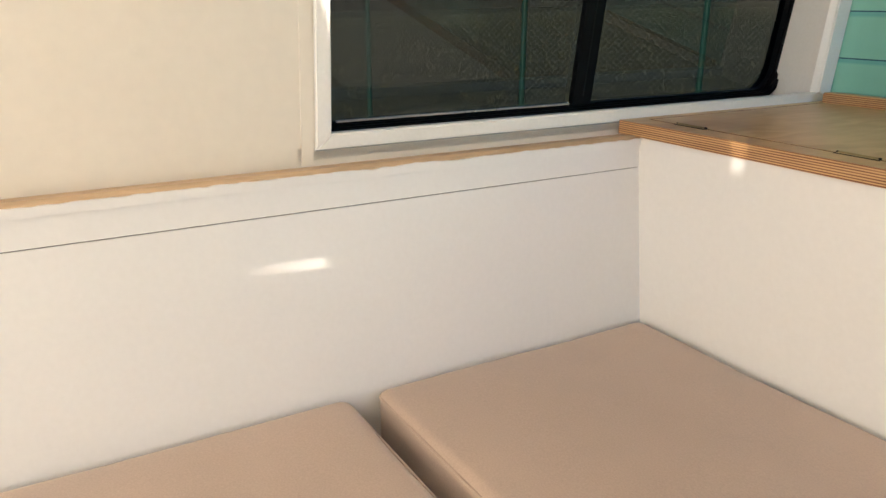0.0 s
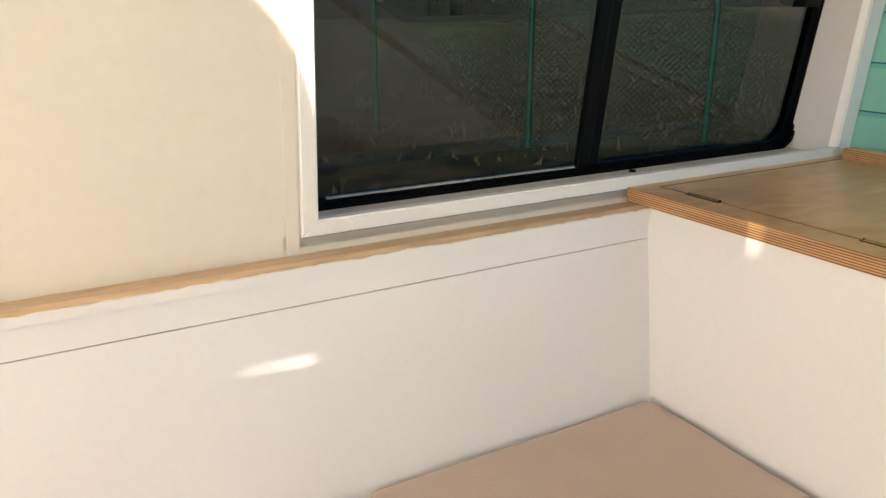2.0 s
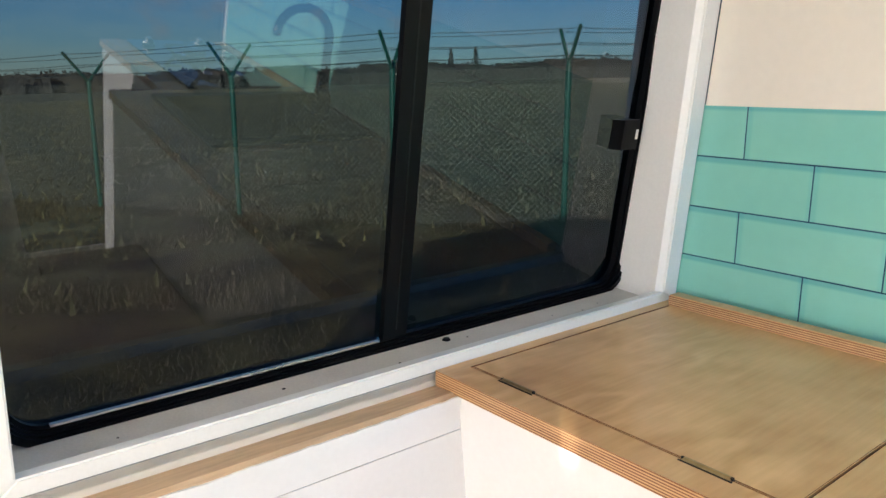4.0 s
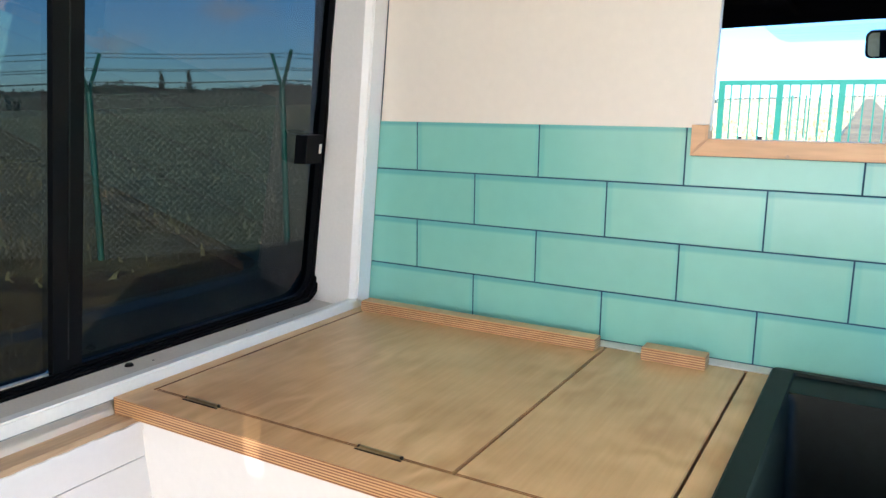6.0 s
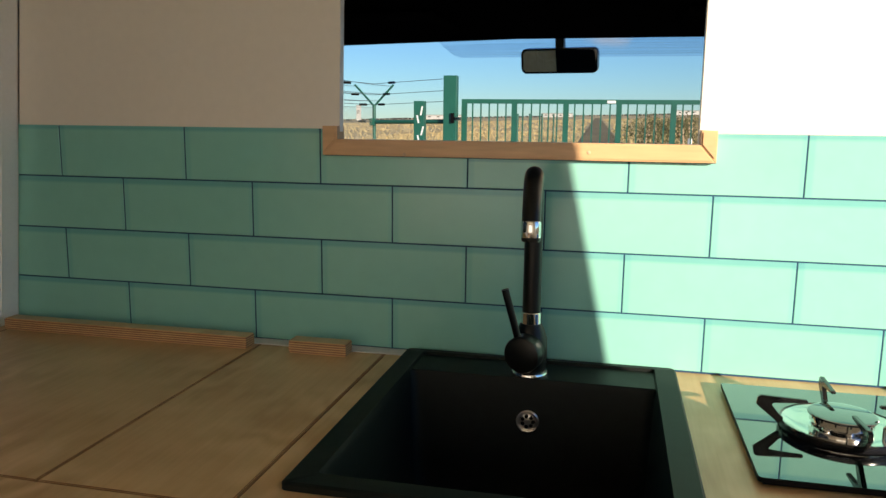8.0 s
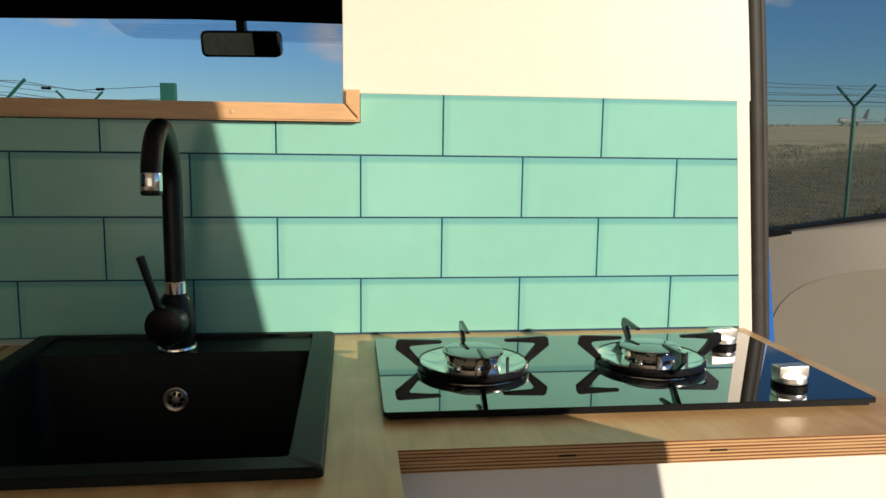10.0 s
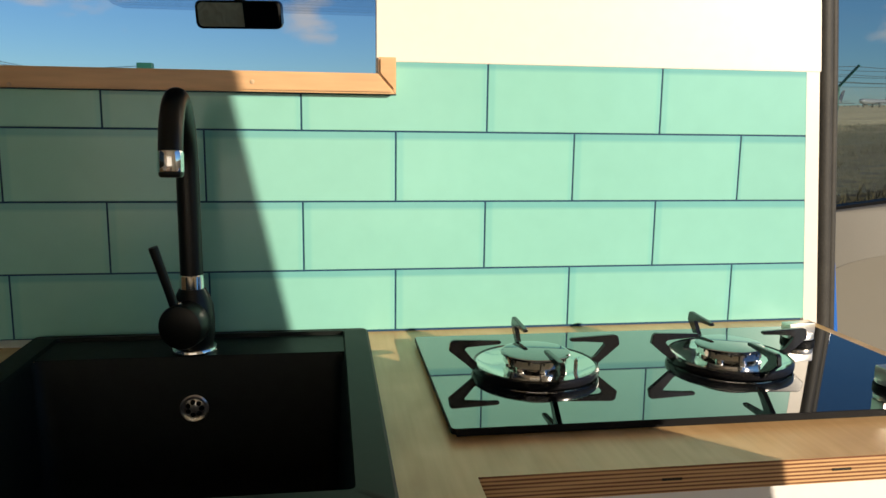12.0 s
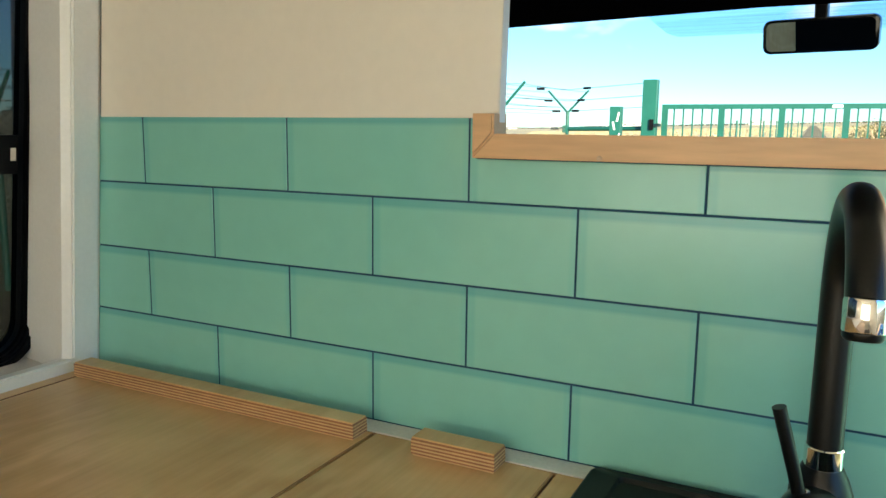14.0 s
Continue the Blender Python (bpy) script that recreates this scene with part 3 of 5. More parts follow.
win("corner_filler", ring(rounded(WY0 - 0.03, WY1 + 0.03, WZ0 - 0.012, WZ1 + 0.01, 0.006, 10), rr(-0.002), -0.150, -0.144), M_SILL, "white backing round the seal")
win("liner", ring(rr(-0.004), rr(0.013), -0.172, -0.1585), M_RUBBER, "black liner of the opening", True)
win("pane", prism(rounded(-0.580, WY1 - 0.012, WZ0 + 0.012, WZ1 - 0.012, 0.042), -0.1575, -0.1545, "x"), M_TINT, "dark tinted fixed pane").visible_shadow = False
win("pane", prism(rounded(WY0 + 0.012, -0.595, WZ0 + 0.012, WZ1 - 0.012, 0.042), -0.1535, -0.1505, "x"), M_TINT, "dark tinted sliding pane").visible_shadow = False
win("sliding_stile", boxm(-0.150, -0.138, -0.615, -0.592, WZ0 + 0.014, WZ1 - 0.014), M_RUBBER, "black upright of the sliding pane")
# strip added to stand for the highlight line along the upright
win("stile_edge", boxm(-0.1415, -0.1375, -0.5915, -0.5895, WZ0 + 0.03, WZ1 - 0.03), M_TAP, "thin black edge strip set where the upright shows a highlight line")
win("fixed_stile", boxm(-0.1540, -0.144, -0.5890, -0.565, WZ0 + 0.014, WZ1 - 0.014), M_RUBBER, "black upright of the fixed pane")
win("track", boxm(-0.1450, -0.1375, WY0 + 0.06, -0.622, WZ0 + 0.0145, WZ0 + 0.0175), M_SILVER, "thin bright track strip")
win("latch", boxm(-0.154, -0.125, -0.112, -0.066, 1.187, 1.242), M_RUBBER, "black plastic window latch")
win("latch_pin", boxm(-0.1245, -0.1220, -0.079, -0.071, 1.206, 1.224), M_CHROME, "bright latch pin")
rs = random.Random(8)
for k in range(9):
    sx, sy = rs.uniform(-0.102, -0.04), rs.uniform(-1.05, -0.12)
    r0 = rs.uniform(0.0012, 0.003)
    sp = lathe([(r0, 0), (r0 * 0.8, 0.0005), (0, 0.0008)], (sx, sy, 0.9001), n=7)
    tagged(finish(sp, "dirt_speck", M_RUBBER), "small dark speck of dirt on the sill", "dirt", group="specks on the sill")
screw = thing("screw", (-0.108, -0.510, 0.900), "small dark screw standing on the sill", "screw")
part("head", lathe([(0, 0.0045), (0.005, 0.004), (0.007, 0.001), (0.007, 0)], n=14), M_RUBBER, screw, smooth=True)
part("shank", lathe([(0.002, 0.0), (0.002, -0.004), (0, -0.004)], n=8), M_STEEL, screw)

# bench back panel, capping batten and seam
def low(z):
    return 0.030 + 0.13 * (0.82 - z)
bm = prism([(low(0.0), 0.0), (low(0.8217), 0.8217), (-0.05, 0.8217), (-0.05, 0.0)], -2.68, -0.588, "y")
tagged(finish(bm, "wall_lower", M_PANEL), "white laminated lower side wall panel behind the bench", "wall panel", kind="structure")
bm = prism([(0.030, 0.8232), (0.026, 0.868), (0.020, 0.8655), (-0.05, 0.8595), (-0.05, 0.8232)], -2.68, -0.588, "y")
tagged(finish(bm, "wall_band", M_PANEL), "white laminated band above the seam", "wall panel", kind="structure")
bm = prism([(0.0275, 0.8215), (0.0275, 0.8234), (-0.05, 0.8234), (-0.05, 0.8215)], -2.68, -0.588, "y")
tagged(finish(bm, "wall_seam", M_SEAL), "thin dark seam between the wall panels", "seam", kind="structure")
bm = bmesh.new()
N = 150
rows = []
for k in range(N + 1):
    y = -2.68 + (2.68 - 0.592) * k / N
    j = 0.0022 * noise.noise((y * 9, 1, 0)) + 0.0016 * noise.noise((y * 40, 5, 0))
    rows.append([bm.verts.new(p) for p in ((-0.04, y, 0.860), (0.027, y, 0.866), (0.0275, y, 0.874 + j), (0.022 + j * 0.5, y, 0.8785), (-0.04, y, 0.8705))])
for a, b in zip(rows, rows[1:]):
    for q in range(5):
        bm.faces.new((a[q], a[(q + 1) % 5], b[(q + 1) % 5], b[q]))
bm.faces.new(rows[0]), bm.faces.new(rows[-1][::-1])
ledge = finish(bm, "wall_ledge", M_OAK)
tagged(ledge, "bare oak capping batten with a ragged paint edge", "batten", kind="structure")
# paint line standing ragged over the batten's edge
bm = bmesh.new()
prev = None
for k in range(N * 3 + 1):
    y = -2.68 + (2.68 - 0.592) * k / (N * 3)
    h = 0.872 + 0.0028 * noise.noise((y * 14, 3, 2)) + 0.0016 * noise.noise((y * 60, 8, 2))
    cur = [bm.verts.new(p) for p in ((0.0265, y, 0.860), (0.0305, y, 0.860), (0.0300, y, h), (0.0265, y, h + 0.0006))]
    if prev:
        for q in range(4):
            bm.faces.new((prev[q], prev[(q + 1) % 4], cur[(q + 1) % 4], cur[q]))
    prev = cur
tagged(finish(bm, "paint_edge", M_PANEL), "ragged white paint edge along the oak batten", "paint edge", kind="structure")

# right wall with the side door opening, plus a slot added to throw a sun sliver
bm = slab([-2.70, -2.383, -2.373, -0.92, 0.02, 0.03], [-0.05, 0.05, 1.50, 1.562, 1.73, 1.90],
          lambda i, j: not (i == 3 and 1 <= j <= 3) and not (i == 1 and j == 2), 0.0, 0.006, "x")
for v in bm.verts:
    if -1.0 < v.co.y < -0.8:
        v.co.y = -0.845 - 0.139 * (v.co.z - 1.05)
wall_right = finish(lean(bm, 1.875, 0.9, -0.085), "wall_right", M_WALL)
tagged(wall_right, "white side wall with the open side doorway", "wall", kind="structure")


# rear wall, out of view, with an opening added to let light in
def on_rear(y, z, x=0.0, plane=-2.60):
    s = (plane - y) / SUN_TO.y
    return x + s * SUN_TO.x, z + s * SUN_TO.z


sun_slits = [[on_rear(y, z) for y, z in ((-1.60, 1.242), (-1.40, 1.240), (-1.30, 1.238), (-1.26, 1.228), (-1.217, 1.206), (-1.183, 1.166), (-1.163, 1.128), (-1.150, 1.073),
                                    (-1.142, 1.0), (-1.10, 1.0), (-1.10, 1.183), (-1.19, 1.213), (-1.307, 1.252), (-1.408, 1.287), (-1.60, 1.355))],
        [on_rear(y, z, 0.038) for y, z in ((-1.30, 0.7535), (-1.19, 0.7468), (-1.18, 0.7484), (-1.20, 0.7496))]]
bm = bmesh.new()
edges = []
hole = [(0.02, 0.72), (1.82, 0.72), (1.74, 1.78), (0.10, 1.78)]
for loop in [[(-0.15, -0.05), (1.95, -0.05), (1.95, 1.90), (-0.15, 1.90)], hole]:
    vs = [bm.verts.new((x, -2.62, z)) for x, z in loop]
    edges += [bm.edges.new((vs[i], vs[(i + 1) % len(vs)])) for i in range(len(vs))]
bmesh.ops.triangle_fill(bm, edges=edges, use_beauty=True)
bmesh.ops.solidify(bm, geom=bm.faces[:], thickness=0.004)
tagged(finish(bm, "wall_rear", M_WALL), "white rear wall with an added opening for light", "wall", kind="structure")
# unseen translucent sheet added for fill light; its cut-outs shape the sun patches
bm = bmesh.new()
edges = []
for loop in [[(-0.02, 0.68), (1.86, 0.68), (1.78, 1.82), (0.06, 1.82)]] + sun_slits:
    vs = [bm.verts.new((x, -2.60, z)) for x, z in loop]
    edges += [bm.edges.new((vs[i], vs[(i + 1) % len(vs)])) for i in range(len(vs))]
bmesh.ops.triangle_fill(bm, edges=edges, use_beauty=True)
tagged(finish(bm, "rear_light_sheet", fill_sheet_mat()), "unseen translucent white sheet added at the rear for soft fill light and sun slivers", "curtain", kind="structure")

# ---- the bulkhead: backing wall with a pass-through, tiled splashback, white panels ----
bm = slab([-0.10, 0.620, 1.2035, 1.93], [0.0, 1.24, 1.60, 1.90], lambda i, j: not (i == 1 and j == 1), 0.0009, 0.012, "y")
for v in bm.verts:
    if v.co.x > 1.9:
        v.co.x = min(1.845, xr(v.co.z) + 0.022)
wall_front = finish(bm, "wall_front", M_JOINT)
tagged(wall_front, "bulkhead behind the tiled splashback", "wall", kind="structure")
bm = prism([(xl(1.272) + 0.012, 1.2690), (0.6055, 1.2690), (0.6055, 1.2738), (0.6300, 1.2738), (0.637, 1.62), (0.637, 1.86), (xl(1.86) + 0.012, 1.86)], -0.0012, 0.0008, "y")
bmesh.ops.bevel(bm, geom=[e for e in bm.edges if e.verts[0].co.y < 0 and e.verts[1].co.y < 0], offset=0.0008, segments=2, affect="EDGES")
tagged(finish(bm, "wall_panel_left", M_WALL, smooth=True), "smooth white panel above the splashback", "wall panel", kind="structure")
bm = prism([(1.2195, 1.2690), (1.838, 1.2690), (1.832, 1.32), (1.822, 1.42), (1.806, 1.55), (1.780, 1.70), (1.75, 1.86), (1.1945, 1.86), (1.1945, 1.2738), (1.2195, 1.2738)], -0.0012, 0.0008, "y")
bmesh.ops.bevel(bm, geom=[e for e in bm.edges if e.verts[0].co.y < 0 and e.verts[1].co.y < 0], offset=0.0008, segments=2, affect="EDGES")
tagged(finish(bm, "wall_panel_right", M_WALL, smooth=True), "smooth white panel above the splashback", "wall panel", kind="structure")
bm = prism([(1.846, 0.878), (1.873, 0.878), (1.866, 0.98), (1.856, 1.10), (1.838, 1.2725), (1.8145, 1.2725)], -0.0001, 0.0008, "y")
tagged(finish(bm, "wall_edge_strip", M_WALL), "white edge strip between splashback and doorway", "trim", kind="structure")
bm = prism([(0.6300, 1.254), (0.6370, 1.62), (0.628, 1.62), (0.621, 1.254)], 0.0009, 0.016, "y")
tagged(finish(bm, "opening_jamb_left", M_TRIM), "white painted edge of the pass-through", "jamb", kind="structure")
bm = prism([(1.1945, 1.254), (1.1945, 1.62), (1.2032, 1.62), (1.2032, 1.254)], 0.0009, 0.016, "y")
tagged(finish(bm, "opening_jamb_right", M_TRIM), "white painted edge of the pass-through", "jamb", kind="structure")

# varnished pine frame under the pass-through
frame_1 = thing("pass_through_frame", (0.91, 0, 1.226), "varnished pine frame with mitred corners below the pass-through", "frame", kind="structure")
def pine(name, pts):
    bm = prism([(x - 0.91, z - 1.226) for x, z in pts], -0.016, 0.020, "y")
    bmesh.ops.bevel(bm, geom=[e for e in bm.edges if e.verts[0].co.y < 0 and e.verts[1].co.y < 0], offset=0.0025, segments=2, affect="EDGES")
    return part(name, bm, M_PINE, frame_1, smooth=True)
pine("bottom_rail", [(0.606, 1.2265), (1.219, 1.2265), (1.196, 1.2525), (0.631, 1.2525)])
pine("left_stub", [(0.6055, 1.2265), (0.6302, 1.2525), (0.6302, 1.2736), (0.6055, 1.2736)])
pine("right_stub", [(1.2195, 1.2265), (1.2195, 1.2736), (1.1968, 1.2736), (1.1968, 1.2525)])
for kx, kz in ((1.035, 1.2385), (0.745, 1.2295)):
    part("knot", lathe([(0, 0.0006), (0.0022, 0.0004), (0.003, 0)], (kx - 0.91, -0.0165, kz - 1.226), Matrix.Rotation(radians(90), 4, "X"), 10), M_OAK, frame_1, "dark wood knot")

# ---- worktop in birch plywood, cabinet fronts ----
LX0, LX1, LX2, LX3 = 0.006, 0.4912, 0.4938, 0.717
LY0, LY1 = -0.555, -0.030
SX0, SX1, SY0, SY1 = 0.751, 1.181, -0.512, -0.012
xs = [-0.0172, LX0 - 0.0015, LX3 + 0.0015, 0.757, 1.175, 1.250, 1.852]
ys = [-0.605, LY0 - 0.0015, -0.506, -0.456, LY1 + 0.0015, -0.018, 0.003]
def solid(i, j):
    x, y = (xs[i] + xs[i + 1]) / 2, (ys[j] + ys[j + 1]) / 2
    if x > 1.25 and y < -0.456:
        return False
    if LX0 < x < LX3 and LY0 < y < LY1:
        return False
    return not (0.757 < x < 1.175 and -0.506 < y < -0.018)
worktop = finish(slab(xs, ys, solid, TOP - 0.024, TOP), "worktop", [M_PLY, M_EDGE])
set_edges(worktop, 0, 1)
tagged(worktop, "birch plywood worktop with visible plies on its edge", "worktop")
bed = finish(boxm(0.002, 0.722, -0.559, -0.026, TOP - 0.027, TOP - 0.0245), "lid_bed", M_GAP)
tagged(bed, "dark boarded bed under the worktop lids", "board")
def lid(label, x0, x1, y0, y1):
    bm = boxm(x0, x1, y0, y1, TOP - 0.023, TOP + 0.0002)
    bmesh.ops.bevel(bm, geom=[e for e in bm.edges if e.verts[0].co.z > TOP - 0.001 and e.verts[1].co.z > TOP - 0.001], offset=0.0012, segments=2, affect="EDGES")
    return set_edges(part("lid", bm, [M_PLY2, M_EDGE], worktop, label), 0, 1, 0.3)
lid_large = lid("large birch plywood lid hinged in the worktop", LX0 + 0.0022, LX1, LY0 + 0.0022, LY1)
lid_small = lid("narrow birch plywood lid beside the sink", LX2 + 0.0004, LX3 - 0.0030, LY0 + 0.0022, LY1)
def hinge(x):
    bm = boxm(x, x + 0.060, LY0 - 0.0045, LY0 + 0.005, TOP - 0.001, TOP + 0.0014)
    tube([(x, LY0, TOP + 0.0012), (x + 0.060, LY0, TOP + 0.0012)], 0.0022, 10, bm)
    h = part("hinge", bm, M_BRASS, lid_large, "small dull brass flap hinge")
    # raised dark strip stands in for the shade of the hinge recess
    bm = boxm(x - 0.003, x + 0.063, LY0 - 0.0065, LY0 - 0.0046, TOP - 0.002, TOP + 0.0009)
    for k in (-0.002, 0.058):
        lathe([(0, 0.0036), (0.0022, 0.0030), (0.0026, 0.0)], (x + k + 0.002, LY0, TOP), n=10, bm=bm)
    part("hinge_shadow_gap", bm, M_GAP, lid_large, "raised dark strip standing for the shade of the hinge recess, with pin ends")
    return h
hinge(0.072)
hinge(0.365)
# plywood stops along the splashback
M_PLY_PALE = mat("pale_ply_edge", (0.62, 0.40, 0.20), 0.5, vary=0.15, scale=20, stretch=(0.2, 1, 1), fine=200)
M_PLY_DARK = mat("dark_ply_edge", (0.30, 0.13, 0.06), 0.5, vary=0.25, scale=20, stretch=(0.2, 1, 1), fine=200)
def ply_block(name, x0, x1, y0, y1, h, label):
    t = thing(name, ((x0 + x1) / 2, (y0 + y1) / 2, TOP), label, "batten")
    n = 11
    rnd = random.Random(int(x1 * 1000))
    for k in range(n):
        d = 0.0004 * rnd.random() + (0.0009 if k in (0, n - 1) else 0)
        a, b = (x1 - x0) / 2 - d, (y1 - y0) / 2 - d
        z0 = 0.0005 + h * k / n
        part("ply", boxm(-a, a, -b, b, z0, z0 + h / n), M_PLY if k == n - 1 else M_PLY_DARK if k % 2 else M_PLY_PALE, t)
    return t
ply_block("plywood_batten", 0.006, 0.484, -0.064, -0.034, 0.0210, "long birch plywood batten resting against the tiles")
ply_block("plywood_block", 0.561, 0.661, -0.065, -0.034, 0.0215, "short birch plywood block lying on the lid")

bm = boxm(0.006, 0.7505, -0.0315, -0.0005, TOP + 0.0004, TOP + 0.0024)
tagged(finish(bm, "sealant_bead", M_SILL, bevel=0.0009), "thin white bead along the foot of the tiles", "sealant", kind="structure")
# small sawn voids in the plywood edge, specks on the sill
for vx, vy in ((0.88, -0.6056), (0.62, -0.6056), (1.42, -0.4566), (1.58, -0.4566)):
    part("edge_void", boxm(vx - 0.009, vx + 0.009, vy - 0.0004, vy + 0.002, TOP - 0.0125, TOP - 0.0105), M_GAP, worktop, "dark void in the plywood edge")
# cabinet fronts below the worktop
bm = boxm(0.012, 1.240, -0.596, -0.580, 0.0, TOP - 0.0245)
tagged(finish(bm, "cabinet_front", M_PANEL), "plain white cabinet front under the worktop", "cabinet front", kind="structure")
bm = boxm(1.224, 1.240, -0.5795, -0.447, 0.0, TOP - 0.0245)
tagged(finish(bm, "cabinet_side", M_PANEL), "plain white cabinet side panel", "cabinet side", kind="structure")
bm = boxm(1.2405, 1.846, -0.447, -0.431, 0.0, TOP - 0.0245)
tagged(finish(bm, "cabinet_front_hob", M_PANEL), "plain white cabinet front under the hob", "cabinet front", kind="structure")
bm = boxm(1.836, 1.850, -0.430, 0.0, 0.0, TOP - 0.0245)
tagged(finish(bm, "cabinet_end", M_PANEL), "plain white cabinet end panel", "cabinet side", kind="structure")

# ---- bench and cushions ----
bm = boxm(0.09, 0.98, -2.58, -0.598, 0.0, 0.43)
tagged(finish(bm, "bench_box", M_PANEL, bevel=0.003, segs=1), "white bench box under the cushions", "bench")
def cushion(label, x0, x1, y0, y1, z0, z1, seed):
    t = thing("seat_cushion", ((x0 + x1) / 2, (y0 + y1) / 2, z0), label, "cushion", group="bench cushions")
    cx, cy, h, r = (x1 - x0) / 2, (y1 - y0) / 2, z1 - z0, 0.018
    bm = boxm(-cx, cx, -cy, cy, 0, h)
    bmesh.ops.bevel(bm, geom=bm.edges[:], offset=r, segments=4, affect="EDGES", profile=0.5)
    long = [e for e in bm.edges if e.calc_length() > 0.06]
    bmesh.ops.subdivide_edges(bm, edges=long, cuts=16, use_grid_fill=True)
    for v in bm.verts:
        n = noise.noise((v.co.x * 5 + seed, v.co.y * 5, v.co.z * 8)) * 0.004 + noise.noise((v.co.x * 17 + seed, v.co.y * 17, 3)) * 0.0012
        u = max(0, 1 - (v.co.x / cx) ** 2) * max(0, 1 - (v.co.y / cy) ** 2)
        v.co.z += (n + 0.006 * u) * (1 if v.co.z > h * 0.6 else 0)
        v.co.x += n * 0.6 * (1 if abs(v.co.x) > cx * 0.9 else 0)
        v.co.y += n * 0.6 * (1 if abs(v.co.y) > cy * 0.9 else 0)
    part("cover", bm, M_FABRIC, t, smooth=True)
    for zz in (0.012, h - 0.010):
        pts = [(x, y, zz) for x, y in rounded(-cx + 0.002, cx - 0.002, -cy + 0.002, cy - 0.002, 0.018, 6)]
        part("seam", tube(pts + [pts[0], pts[1]], 0.0022, 6, cap=False), M_FABRIC, t, "stitched edge seam", smooth=True)
    return t
cushion("thick beige microfibre bench cushion beside the cabinet", 0.072, 0.97, -1.135, -0.606, 0.43, 0.552, 1.0)
cushion("thick beige microfibre bench cushion beside the other one", 0.072, 0.97, -1.80, -1.178, 0.43, 0.552, 7.0)
cushion("thick beige microfibre bench cushion towards the rear", 0.072, 0.97, -2.45, -1.84, 0.43, 0.552, 11.0)

# ---- sink ----
sink = thing("sink", (0.966, -0.262, TOP), "black granite composite sink let into the worktop", "sink")
def sk(bm):
    for v in bm.verts:
        v.co -= Vector((0.966, -0.262, TOP))
    return bm
def stacked(levels):
    """Closed skin through rounded outlines at growing depth."""
    bm = bmesh.new()
    rings = [[bm.verts.new((x, y, z)) for x, y in rounded(x0, x1, y0, y1, r, 6)] for x0, x1, y0, y1, r, z in levels]
    for a, b in zip(rings, rings[1:]):
        for k in range(len(a)):
            bm.faces.new((a[k], a[(k + 1) % len(a)], b[(k + 1) % len(a)], b[k]))
    bm.faces.new(rings[-1])
    return bm
BX0, BX1, BY0, BY1 = 0.787, 1.147, -0.480, -0.112
Z = TOP
rim = [(SX0, SX1, SY0, SY1, 0.008, Z + 0.0005), (SX0, SX1, SY0, SY1, 0.008, Z + 0.007), (SX0 + 0.003, SX1 - 0.003, SY0 + 0.003, SY1 - 0.003, 0.008, Z + 0.010),
       (0.782, 1.149, -0.484, -0.026, 0.006, Z + 0.010), (0.784, 1.147, -0.482, -0.028, 0.006, Z + 0.005)]
bm = bmesh.new()
rings = [[bm.verts.new((x, y, z)) for x, y in rounded(x0, x1, y0, y1, r, 6)] for x0, x1, y0, y1, r, z in rim]
for a, b in zip(rings, rings[1:]):
    for k in range(len(a)):
        bm.faces.new((a[k], a[(k + 1) % len(a)], b[(k + 1) % len(a)], b[k]))
part("rim", sk(bm), M_SINK, sink, "black granite rim", smooth=True)
bm = boxm(0.783, 1.148, -0.112, -0.027, Z - 0.012, Z + 0.0052)
bmesh.ops.bevel(bm, geom=[e for e in bm.edges if e.verts[0].co.z > Z and e.verts[1].co.z > Z and e.verts[0].co.y < -0.1 and e.verts[1].co.y < -0.1], offset=0.006, segments=4, affect="EDGES")
part("tap_ledge", sk(bm), M_SINK, sink, "recessed black tap ledge", smooth=True)
part("basin", sk(stacked([(0.783, 1.148, -0.483, -0.111, 0.012, Z + 0.006), (0.786, 1.145, -0.480, -0.114, 0.014, Z - 0.004), (0.792, 1.139, -0.474, -0.119, 0.022, Z - 0.15),
                          (0.800, 1.131, -0.466, -0.127, 0.030, Z - 0.178), (0.830, 1.101, -0.436, -0.157, 0.03, Z - 0.186)])), M_SINK, sink, "deep black basin", smooth=True)
overflow = part("overflow", sk(lathe([(0.0165, 0.0), (0.0172, 0.003), (0.0155, 0.0045), (0.0125, 0.003), (0.012, -0.004), (0.0, -0.004)],
                                     (0.966, -0.1165, 0.843), Matrix.Rotation(radians(90), 4, "X"), 32)), M_SILVER, sink, "dull chrome overflow ring", smooth=True)
part("overflow_plate", sk(lathe([(0.0, 0.0022), (0.004, 0.0020), (0.0085, 0.0008), (0.0118, -0.001), (0.0118, -0.003), (0, -0.003)], (0.966, -0.1185, 0.843), Matrix.Rotation(radians(90), 4, "X"), 28)), M_SILVER, sink, "domed overflow plate", smooth=True)
for k in range(7):
    a = radians(360 / 7 * k)
    part("slot", sk(lathe([(0.0, 0.0030), (0.0026, 0.0026), (0.0034, 0.0)], (0.966 + 0.0080 * math.cos(a), -0.1185, 0.843 + 0.0078 * math.sin(a)), Matrix.Rotation(radians(90), 4, "X"), 10)), M_RUBBER, sink)
part("drain", sk(lathe([(0, 0.002), (0.03, 0.002), (0.042, 0.004), (0.045, 0.0)], (0.966, -0.30, Z - 0.186), n=32)), M_STEEL, sink, "steel drain in the basin floor", smooth=True)

